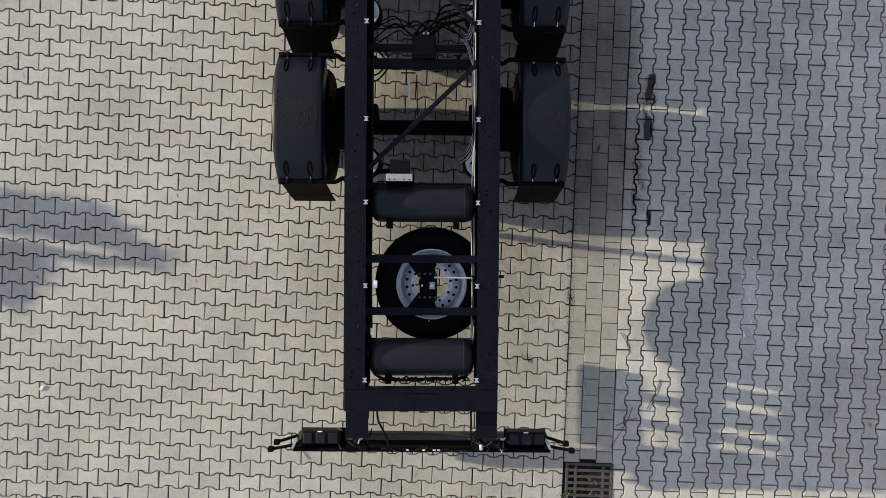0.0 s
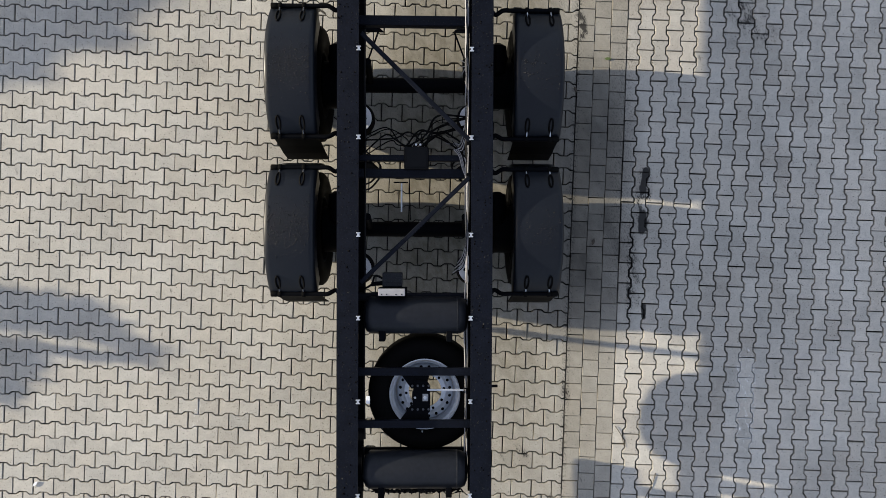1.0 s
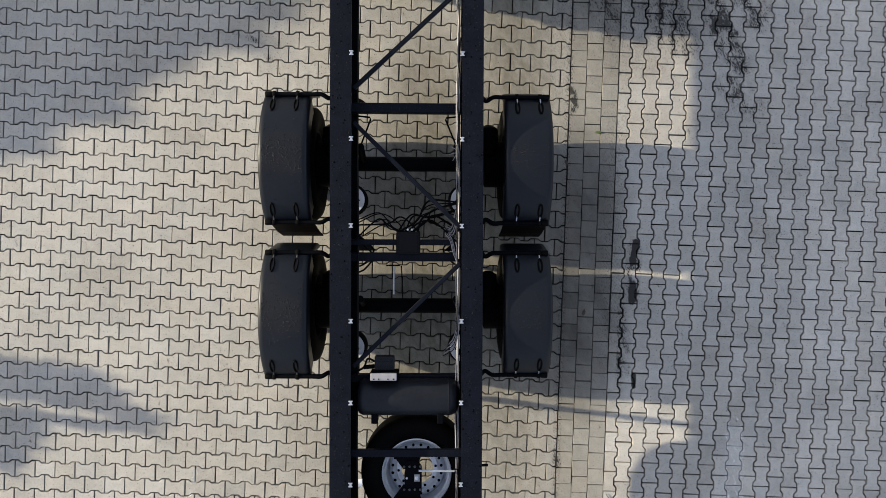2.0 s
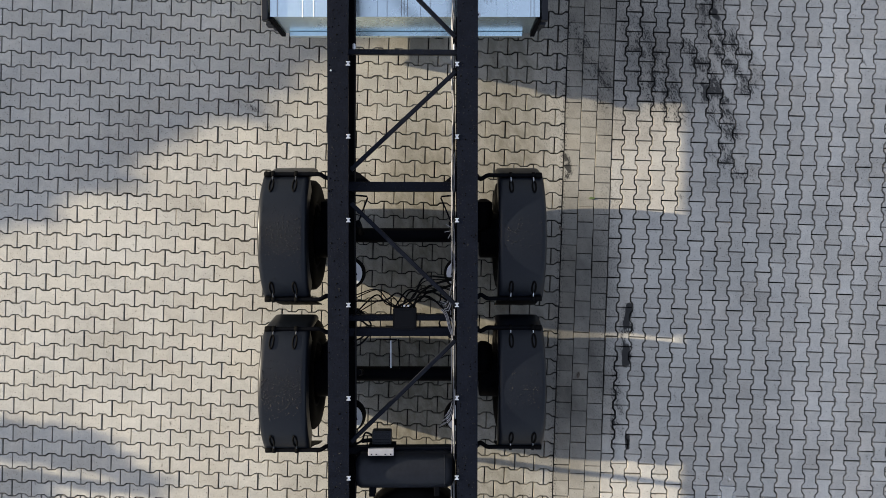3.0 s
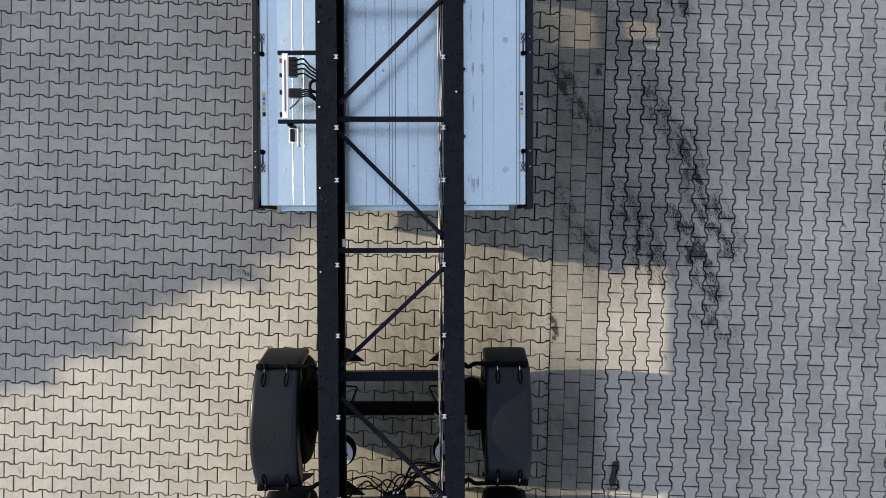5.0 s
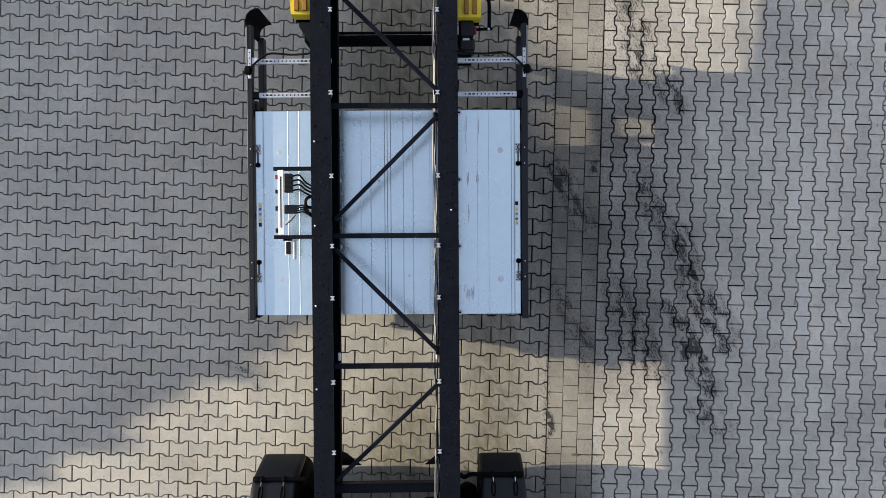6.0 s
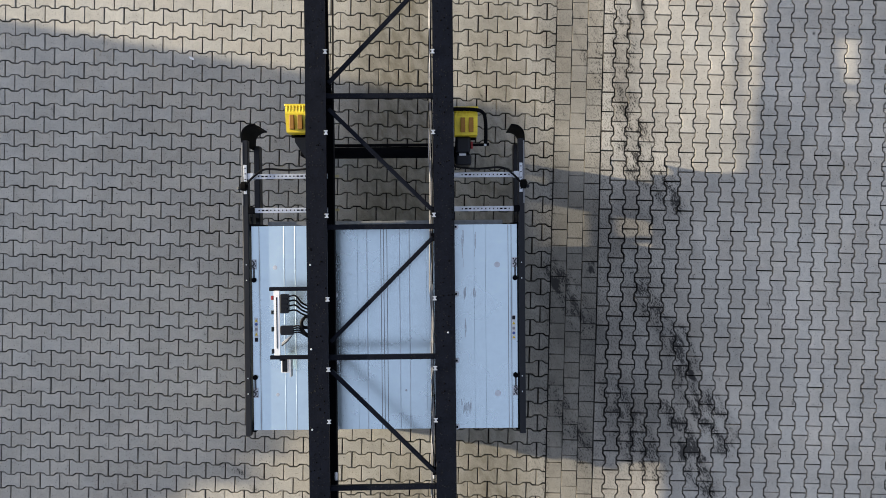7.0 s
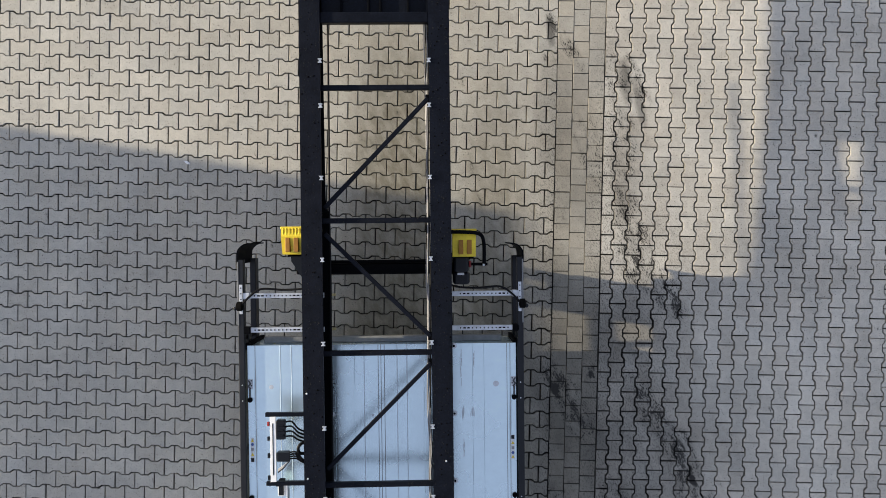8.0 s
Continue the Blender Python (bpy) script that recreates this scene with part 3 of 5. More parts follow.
            tpart("fender_lip", prism(rim_o + rim_i, lx - 0.003, lx + 0.003, "x"), PLASTIC, fender, lean=False)

        def on_fender():
            while True:
                dy = rng.gauss(0.03, 0.105)
                if abs(dy) < 0.36:
                    break
            x = rng.uniform(x0 + 0.03, x1 - 0.03)
            q = dy / rr
            c = math.sqrt(1 - q * q)
            return x, cy + dy, cz + rr * c + 0.0005, (0, q, c)
        tpart("rain_film", drops(760 if s < 0 else 170, on_fender, rng, 0.0020, 0.0070), water, fender, smooth=60, kind="stuff", lean=False)
        # two support tubes, each with rubber straps
        for e, by in ((1, cy + half), (-1, cy - half)):
            zb = apex - 0.222
            bar = arc([(s * 0.625, by, zb - 0.02), (s * 0.66, by - 0.03 * e, zb - 0.015), (s * 0.72, by, zb), (s * 0.80, by, zb), (s * 1.0, by, zb), (s * 1.165, by, zb)], 5)
            tpart("support_tube", tube(bar, 0.019, 10), BLACK2, fender, smooth=40, lean=False)
            tpart("tube_cap", lathe([(0.022, 0), (0.025, 0.006), (0.025, 0.05), (0.022, 0.056)], (s * 1.16 - 0.028, by, zb), "x", 14), RUBBER, fender, smooth=40, lean=False)
            for bx in (1.113, 0.918):
                tpart("strap_clamp", lathe([(0.026, -0.014), (0.028, -0.010), (0.028, 0.010), (0.026, 0.014)], (s * bx, by, zb), "x", 14), RUBBER, fender, smooth=40, lean=False)
                dirn = -e
                zs = lambda dy: cz + math.sqrt(max(0.0, rr * rr - (by + dy - cy) ** 2)) + 0.008
                loop = []
                for k in range(14):
                    a = k * math.tau / 14
                    dy = dirn * 0.098 + 0.052 * math.cos(a)
                    loop.append((s * bx + 0.016 * math.sin(a), by + dy, max(zs(dy), zb - 0.02)))
                tpart("rubber_loop", tube(loop, 0.0075, 6, closed=True), RUBBER, fender, smooth=40, lean=False)
                tpart("hook", tube([(s * bx, by + dirn * 0.02, zb + 0.018), (s * bx, by + dirn * 0.05, zb + 0.040), (s * bx, by + dirn * 0.062, zb + 0.034)], 0.006, 6), DARKZ if s < 0 else ZINC, fender, "steel hook", smooth=40, lean=False)
for wy in WHEELS_Y:
    axle = tpart("axle", tube([(-0.80, wy, R_TYRE), (-0.3, wy, R_TYRE), (0.3, wy, R_TYRE), (0.80, wy, R_TYRE)], 0.068, 20), BLACK2, label="round black axle tube", smooth=40, lean=False)
    for s in (-1, 1):
        tpart("trailing_arm", prism([(wy + 0.52, 0.80), (wy + 0.46, 0.88), (wy + 0.02, 0.62), (wy - 0.30, 0.56), (wy - 0.34, 0.50), (wy - 0.02, 0.50)], s * 0.55 - 0.05, s * 0.55 + 0.05, "x"), BLACK2, axle, lean=False)
        tpart("hanger_bracket", prism([(wy + 0.60, LOW), (wy + 0.34, LOW), (wy + 0.42, 0.72), (wy + 0.53, 0.72)], s * 0.55 - 0.07, s * 0.55 + 0.07, "x"), BLACK2, axle, lean=False)
        tpart("air_spring", lathe([(0.10, 0.56), (0.11, 0.60), (0.14, 0.66), (0.145, 0.74), (0.13, 0.80)], (PLATE_X[s], wy - 0.345, 0), "z", 28), RUBBER, axle, "black rubber air bellows", smooth=40, lean=False)
        plate = tpart("spring_plate", lathe([(0.118, 0.802), (0.122, 0.805), (0.122, 0.815), (0.118, 0.818), (0.05, 0.818), (0.03, 0.826)], (PLATE_X[s], wy - 0.345, 0), "z", 32), WHITE, axle, "pale round spring plate", smooth=30, lean=False)
        tpart("plate_stud", tube([(PLATE_X[s] - s * 0.075, wy - 0.345, 0.83), (PLATE_X[s] - s * 0.045, wy - 0.36, 0.84), (PLATE_X[s] - s * 0.035, wy - 0.40, 0.84)], 0.014, 8), BLACK2, plate, lean=False)
        tpart("brake_chamber", lathe([(0.03, -0.16), (0.07, -0.13), (0.082, -0.03), (0.092, 0), (0.082, 0.03), (0.078, 0.10), (0.03, 0.13)], (s * 0.70, wy + 0.20, 0.70), "y", 20), BLACK2, axle, smooth=40, lean=False)
        tpart("shock_absorber", tube([(s * 0.41, wy + 0.10, 1.0), (s * 0.43, wy + 0.02, 0.56)], 0.03, 12), BLACK2, axle, smooth=40, lean=False)

# air tanks lying across between the beams
for y, z in ((-0.925, 1.14), (0.345, 1.10)):
    tank = tpart("air_tank", lathe([(0.02, -0.432), (0.09, -0.425), (0.135, -0.405), (0.154, -0.37), (0.154, -0.34), (0.154, 0.34), (0.151, 0.37), (0.135, 0.405), (0.09, 0.425), (0.02, 0.432)], (0.005, y, z), "x", 44), TANKM, label="black painted air tank", smooth=40)
    tpart("weld_ring", lathe([(0.153, 0.336), (0.157, 0.338), (0.157, 0.346), (0.153, 0.348)], (0.005, y, z), "x", 44, closed=True), TANKM, tank, smooth=30)
    for bx in (-0.27, 0.28):
        tpart("tank_bracket", box(bx - 0.025, bx + 0.025, y - 0.21, y - 0.12, z - 0.06, z + 0.09, 0.006), BLACK2, tank)
    tpart("hanger", box(-0.46, 0.46, y + 0.07, y + 0.13, z - 0.20, z - 0.158, 0.005), BLACK2, tank)
bm = bmesh.new()
for k in range(46):
    x = -0.36 + k * 0.0158
    tube(arc([(x, -1.125 + 0.012 * math.sin(k * 2.1), 1.09 + rng.uniform(-.01, .02)), (x + 0.03, -1.115 + rng.uniform(-.02, .02), 1.10), (x + 0.05, -1.13 + rng.uniform(-.02, .02), 1.09)], 3), 0.007, 5, bm)
tpart("hose_tangle", bm, CABLE, smooth=40, kind="stuff")
tpart("air_hose", tube(arc([(-0.43, -0.75, 1.1), (-0.425, -1.0, 1.08), (-0.36, -1.10, 1.08), (-0.2, -1.13, 1.08), (0.1, -1.12, 1.07), (0.34, -1.11, 1.08), (0.42, -1.02, 1.1)], 6), 0.013, 8), CABLE, smooth=40)

# spare wheel carrier bars
for y in (-0.115, -0.546):
    tpart("carrier_bar", box(-0.52, 0.52, y - 0.032, y + 0.032, 1.13, 1.175, 0.006), BLACK)
tpart("carrier_plate", prism([(0.0, -0.19), (0.10, -0.20), (0.125, -0.24), (0.125, -0.45), (0.10, -0.48), (0.0, -0.47), (-0.02, -0.40), (-0.02, -0.29)], 1.115, 1.128, "z"), BLACK2)
for q in ((-0.115, -0.03), (-0.546, 0.03)):
    tpart("carrier_arm", prism([(-0.14, q[0]), (0.13, q[0]), (0.09, q[0] + (-0.13 if q[1] < 0 else 0.13)), (-0.03, q[0] + (-0.15 if q[1] < 0 else 0.15))], 1.105, 1.118, "z"), BLACK2)
tpart("winch_plate", box(0.062, 0.108, -0.365, -0.305, 1.128, 1.134, 0.002), GREYC, label="small pale square plate")
tpart("winch_nut", lathe([(0.018, 0), (0.018, 0.014), (0.012, 0.018)], (0.085, -0.335, 1.128), sides=6), ZINC, label="bright zinc nut")
tpart("winch_rod", tube([(0.10, -0.265, 1.16), (0.40, -0.268, 1.16)], 0.0085, 8), ZINC, label="bright zinc winch rod", smooth=40)
tpart("winch_pin", tube([(0.40, -0.25, 1.16), (0.43, -0.258, 1.16), (0.43, -0.30, 1.15)], 0.007, 8), BLACK2, smooth=40)
tpart("winch_rod_end", tube([(0.60, -0.265, 1.02), (0.69, -0.262, 1.02)], 0.012, 8), BLACK2, smooth=40)
tpart("small_white_plate", box(-0.385, -0.355, -0.345, -0.285, 1.30, 1.312, 0.002), WHITE, label="small white plate on the beam")
for k in range(12):
    a = math.tau * k / 12
    rr = 0.075 + 0.055 * (k % 2)
    tpart("carrier_bolt", lathe([(0.010, 0), (0.010, 0.012), (0.005, 0.016)], (0.045 + rr * math.cos(a) * 0.6, -0.335 + 1.5 * rr * math.sin(a), 1.13), sides=6), ZINC if k % 3 == 0 else DARKZ)

# valve box with white plate, control module, linkage rods
tpart("valve_plate", box(-0.293, -0.079, 0.516, 0.574, 1.255, 1.29, 0.003), GREYC, label="pale grey plate with small holes")
# black dots give the dark inside of the holes as colour
for x in (-0.265, -0.225, -0.15, -0.105):
    tpart("plate_hole", lathe([(0.006, 0), (0.006, 0.003)], (x, 0.528, 1.289), sides=10), BLACK2)
valve = tpart("valve_box", box(-0.268, -0.105, 0.576, 0.70, 1.10, 1.20, 0.012), PLASTIC, label="black ribbed valve block")
for k in range(4):
    tpart("valve_rib", box(-0.262, -0.111, 0.59 + 0.028 * k, 0.602 + 0.028 * k, 1.20, 1.208, 0.002), PLASTIC, valve)
tpart("valve_port", tube([(-0.36, 0.60, 1.14), (-0.27, 0.61, 1.15)], 0.018, 8), BLACK2, valve, smooth=40)
tpart("valve_hose", tube(arc([(-0.27, 0.65, 1.14), (-0.33, 0.67, 1.14), (-0.36, 0.60, 1.12), (-0.42, 0.56, 1.1)], 5), 0.009, 6), CABLE, valve, smooth=40)
tpart("valve_mount", box(-0.30, -0.07, 0.515, 0.575, 1.06, 1.255, 0.004), BLACK2, valve)
module = tpart("brake_module", box(-0.098, 0.104, 1.548, 1.735, 1.02, 1.11, 0.012), CABLE, label="black brake control module")
tpart("module_lid", box(-0.08, 0.085, 1.565, 1.715, 1.11, 1.118, 0.004), CABLE, module)
for k in range(5):
    tpart("module_plug", lathe([(0.009, 0), (0.010, 0.02), (0.006, 0.026)], (-0.07 + 0.035 * k, 1.752, 1.085), sides=10), WHITE if k in (2, 3) else BLACK2, module)
for k in range(15):
    a = Vector((rng.uniform(-0.09, 0.10), 1.73, 1.08))
    e_ = Vector((rng.choice((-0.44, 0.42, 0.43)), rng.uniform(1.62, 2.0), rng.uniform(0.98, 1.12)))
    mid = a.lerp(e_, 0.5) + Vector((0, rng.uniform(0.02, 0.14), rng.uniform(-0.08, 0.06)))
    q = a.lerp(e_, 0.25) + Vector((rng.uniform(-0.05, 0.05), rng.uniform(0.02, 0.12), rng.uniform(-0.05, 0.05)))
    tpart("brake_hose", tube(arc([a, q, mid, e_], 6), rng.choice((0.005, 0.007, 0.009)), 6), RUBBER, module, smooth=40)
for s, y in ((-1, 1.55), (-1, 1.50), (1, 1.56)):
    tpart("air_line", tube(arc([(s * 0.44, y + 0.17, 1.05), (s * 0.36, y + 0.10, 1.0), (s * 0.30, y + 0.02, 0.95), (s * 0.38, y - 0.09, 0.93), (s * 0.45, y - 0.12, 0.95)], 6), 0.008, 6), CABLE, smooth=40)
tpart("linkage_rod", tube([(-0.123, 1.44, 1.0), (-0.123, 1.20, 1.0)], 0.0075, 8), ZINC, label="bright linkage rod", smooth=40)
tpart("linkage_rod", tube([(-0.06, 1.44, 0.95), (-0.06, 1.14, 0.72)], 0.005, 8), BLACK2, smooth=40)
tpart("linkage_bar", tube([(-0.19, 1.447, 1.0), (-0.07, 1.447, 1.0)], 0.006, 8), BLACK2, smooth=40)
for s in (-1, 1):
    tpart("level_arm", tube([(s * 0.43, 2.70, 1.11), (s * 0.32, 2.69, 1.10), (s * 0.315, 2.675, 1.09), (s * 0.405, 2.47, 1.0)], 0.008, 6), BLACK2, smooth=40)

# cables along the beams
for k in range(5):
    x = 0.411 + 0.006 * k
    pts = [(x + rng.uniform(-0.009, 0.009), -1.0 + 0.30 * i, 1.12 + rng.uniform(-0.012, 0.012)) for i in range(36)]
    pale = k in (0, 2, 3)
    tpart("cable_run", tube(arc(pts, 3), (0.0052, 0.0045, 0.0040, 0.0048, 0.0055)[k], 6), GREYC if pale else CABLE, label="thin pale cable along the beam" if pale else "", smooth=40)
for k in range(5):
    # a bundle that swings away from the beam over the brake module
    o = 0.008 * k
    pts = [(0.424, 2.72 - o, 1.12), (0.421, 2.50, 1.125), (0.414 - o * 0.4, 2.41, 1.13), (0.421, 2.05, 1.12), (0.418 - o * 0.5, 1.84, 1.11), (0.385 - o, 1.70 + o, 1.09), (0.330 - o, 1.76 + o, 1.06)]
    tpart("loose_wire", tube(arc(pts, 5), 0.0042, 5), GREYC if k % 2 else CABLE, smooth=40)
    pts = [(0.345 - o, 1.72, 1.07), (0.375 - o * 0.6, 1.66, 1.09), (0.398 - o * 0.5, 1.56, 1.11), (0.418, 1.44, 1.12), (0.420, 1.20, 1.12)]
    tpart("loose_wire", tube(arc(pts, 5), 0.0042, 5), CABLE if k % 2 else GREYC, smooth=40)
for a_, b_ in (((0.424, 2.41, 1.13), (0.36, 2.45, 1.10)), ((0.424, 2.40, 1.13), (0.345, 2.385, 1.09)), ((0.424, 2.42, 1.13), (0.375, 2.33, 1.10))):
    tpart("cable_tie", tube([a_, b_], 0.003, 5), GREYC, smooth=40)
tpart("conduit", tube(arc([(-0.425 + rng.uniform(-0.004, 0.004), -0.7 + 0.5 * i, 1.05) for i in range(21)], 3), 0.009, 6), CABLE, smooth=40)
for k in range(6):
    y = 0.74 + 0.02 * k
    tpart("loose_wire", tube(arc([(0.425, y + 0.28, 1.12), (0.42, y + 0.12, 1.10), (0.39, y, 1.06), (0.30 + 0.01 * k, y - 0.07, 0.99)], 5), 0.0045, 5), GREYC if k % 2 else CABLE, smooth=40)
    tpart("loose_wire", tube(arc([(0.425, 1.98 - 0.1 * k, 1.12), (0.40, 1.90 - 0.06 * k, 1.08), (0.36 + 0.01 * k, 1.76, 1.03), (0.25 + 0.03 * k, 1.78, 1.0)], 5), 0.005, 5), CABLE if k % 2 else GREYC, smooth=40)
for s in (-1, 1):
    y = 3.95
    tpart("cable_joint", lathe([(0.009, -0.035), (0.014, -0.028), (0.014, 0.028), (0.009, 0.035)], (s * 0.425, y, 1.12), "y", 12), WHITE, smooth=40)

# rear light bar and underrun guard
guard = tpart("underrun_guard", box(-1.15, 1.15, -1.872, -1.742, 0.375, 0.49, 0.012), BROWN, label="dark brown steel underrun bar", lean=False)
# darker strip laid along the rear half of the bar
tpart("guard_face", box(-1.14, 1.14, -1.868, -1.80, 0.4895, 0.4935, 0.001), BLACK2, guard, lean=False)
for s in (-1, 1):
    tpart("rear_bracket", prism([(-1.34, 1.08), (-1.34, 1.045), (-1.378, 1.04), (-1.378, 0.90), (-1.56, 0.82), (-1.70, 0.40), (-1.80, 0.38), (-1.80, 0.60), (-1.62, 1.0), (-1.60, 1.08)], s * 0.52 if s > 0 else s * 0.60, s * 0.60 if s > 0 else s * 0.52, "x"), BLACK2)
    tpart("bracket_plate", box(-0.630 if s < 0 else 0.458, -0.442 if s < 0 else 0.636, -1.615, -1.341, 1.082, 1.09, 0.002), BLACK, label="black bracket plate behind the beam")
bar_ = tpart("light_bar", box(-1.11, 1.115, -1.79, -1.755, 0.80, 0.90, 0.004), BLACK2, label="black light carrier with lamps and loose wires", lean=False)
tpart("light_shelf", box(-1.05, -0.66, -1.754, -1.605, 0.80, 0.815, 0.003), BLACK2, bar_, lean=False)
tpart("light_shelf", box(0.72, 1.075, -1.754, -1.605, 0.80, 0.815, 0.003), BLACK2, bar_, lean=False)
for s in (-1, 1):
    c = -0.866 if s < 0 else 0.902
    lamp = tpart("tail_lamp", box(c - 0.168, c + 0.168, -1.715, -1.603, 0.815, 0.93, 0.014), CABLE, bar_, "black tail lamp housing", lean=False)
    for q in (-0.11, 0.0, 0.11):
        tpart("lamp_cover", box(c + q - 0.040, c + q + 0.040, -1.708, -1.618, 0.93, 0.945, 0.008), TANKM, bar_, lean=False)
    tpart("lamp_label", box(c - 0.025, c + 0.015, -1.612, -1.602, 0.93, 0.936, 0.001), WHITE, bar_, lean=False)
    tpart("reflector_end", prism([(s * 1.065, -1.65), (s * 1.10, -1.70), (s * 1.115, -1.755), (s * 1.095, -1.748), (s * 1.06, -1.675)], 0.86, 0.95, "z"), GREYC, bar_, "bright bent lamp bracket", lean=False)
    for k, (y0, y1) in enumerate(((-1.67, -1.70), (-1.735, -1.76))):
        end = 1.24 + 0.05 * k
        tpart("marker_arm", tube(arc([(s * 1.06, y0 + 0.02, 0.90), (s * 1.14, y0, 0.92), (s * end, y1, 0.93)], 5), 0.014, 8), RUBBER, bar_, "flexible rubber marker arm", smooth=40, lean=False)
        tpart("marker_lamp", box(s * end - 0.025, s * end + 0.025, y1 - 0.022, y1 + 0.022, 0.905, 0.955, 0.008), RUBBER, bar_, lean=False)
    for k in range(12):
        x = s * rng.uniform(0.40, 0.72)
        a = Vector((x, rng.uniform(-1.73, -1.62), 0.90))
        e_ = a + Vector((rng.uniform(-0.12, 0.12), rng.uniform(-0.06, 0.08), rng.uniform(0.0, 0.10)))
        mid = a.lerp(e_, 0.5) + Vector((rng.uniform(-0.05, 0.05), rng.uniform(-0.04, 0.05), rng.uniform(0.02, 0.10)))
        tpart("lamp_wire", tube(arc([a, mid, e_], 6), rng.choice((0.004, 0.006, 0.009)), 6), CABLE if k % 4 else GREYC, bar_, smooth=40, lean=False)
        if k % 4 == 0:
            tpart("wire_plug", lathe([(0.012, -0.025), (0.016, -0.02), (0.016, 0.02), (0.012, 0.025)], e_, "y", 10), RUBBER if k else ZINC, bar_, smooth=40, lean=False)
    tpart("cable_gland", lathe([(0.03, 0.85), (0.045, 0.87), (0.045, 0.94), (0.03, 0.955)], (s * 0.50, -1.73, 0), "z", 16), RUBBER, bar_, smooth=40, lean=False)
bm = bmesh.new()
for k in range(22):
    x = -0.40 + 0.038 * k
    tube(arc([(x - 0.03, -1.77, 0.91), (x, -1.765 + rng.uniform(-.02, .03), 0.925), (x + 0.035, -1.775 + rng.uniform(-.01, .02), 0.91)], 4), rng.uniform(0.004, 0.008), 5, bm)
tpart("wire_tangle", bm, CABLE, bar_, smooth=40, lean=False, kind="stuff")
for x in (-0.12, 0.11, 0.15, 0.02):
    tpart("wire_tag", box(x - 0.012, x + 0.012, -1.768, -1.758, 0.925, 0.933, 0.002), WHITE, bar_, lean=False)
for x0, x1 in ((-0.37, -0.28), (0.41, 0.44)):
    tpart("lead_cable", tube(arc([(x0, -1.345, 1.1), (x0 + 0.01, -1.48, 1.05), (x1 - 0.02, -1.62, 1.0), (x1, -1.73, 0.95)], 6), 0.009, 6), CABLE, smooth=40)

# front head plate over the neck
tpart("front_beam", box(-0.45, 0.45, 8.868, 8.955, 1.22, 1.30, 0.008), BLACK)
deck = tpart("neck_deck", box(-0.45, 0.45, 8.956, 10.6, 1.20, 1.215, 0.003), BLACK, label="black neck deck plate")
for x in (-0.28, -0.05, 0.05, 0.28):
    tpart("deck_rib", box(x - 0.008, x + 0.008, 8.96, 10.55, 1.216, 1.25, 0.002), BLACK2, deck)

# landing gear under the neck
gear = tpart("landing_gear", tube([(-0.66, 6.80, 0.72), (0.66, 6.80, 0.72)], 0.052, 16), BLACK2, label="black landing gear with cross shaft", smooth=40, lean=False)
tpart("cross_shaft", tube([(-0.6, 6.866, 0.74), (0.6, 6.866, 0.74)], 0.014, 8), BLACK2, gear, smooth=40, lean=False)
for s in (-1, 1):
    tpart("leg", box(s * 0.70 - 0.055, s * 0.70 + 0.055, 6.76, 6.89, 0.30, 0.855, 0.010), BLACK2, gear, lean=False)
    tpart("leg_tube", box(s * 0.70 - 0.04, s * 0.70 + 0.04, 6.775, 6.875, 0.06, 0.32, 0.008), BLACK2, gear, lean=False)
    tpart("foot", box(s * 0.70 - 0.09, s * 0.70 + 0.09, 6.73, 6.92, 0.0, 0.06, 0.012), BLACK2, gear, lean=False)
tpart("gearbox", box(0.64, 0.775, 6.77, 6.915, 0.86, 0.98, 0.022), PLASTIC, gear, lean=False)
tpart("gearbox_cover", box(0.635, 0.785, 6.66, 6.77, 0.75, 0.93, 0.025), PLASTIC, gear, lean=False)
tpart("gearbox_label", box(0.675, 0.735, 6.745, 6.765, 0.931, 0.934, 0), WHITE, gear, lean=False)
tpart("red_cap", box(0.776, 0.800, 6.81, 6.87, 0.86, 0.93, 0.008), REDP, gear, "dark red cap", lean=False)
tpart("crank_handle", tube(arc([(0.60, 7.125, 1.135), (0.80, 7.118, 1.135), (0.875, 7.095, 1.12), (0.90, 7.04, 1.08), (0.908, 6.95, 1.01), (0.91, 6.83, 0.95)], 7), 0.016, 10), BLACK2, gear, "bent black crank handle", smooth=40, lean=False)
tpart("crank_joint", tube([(0.80, 6.84, 0.93), (0.94, 6.84, 0.95)], 0.013, 8), BLACK2, gear, smooth=40, lean=False)
tpart("crank_pin", lathe([(0.008, 0.0), (0.013, 0.012), (0.008, 0.020)], (0.905, 6.835, 0.955), "z", 12), ZINC, gear, smooth=40, lean=False)
tpart("gear_plate", prism([(-0.80, 6.985), (-0.64, 6.985), (-0.64, 6.70), (-0.70, 6.74), (-0.79, 6.88)], 0.86, 0.90, "z"), PLASTIC, gear, lean=False)
# hidden block added to stop sunlight slipping past the leg
tpart("gear_housing", box(-0.765, -0.645, 6.893, 7.037, 0.610, 0.855, 0.008), BLACK2, gear, lean=False)

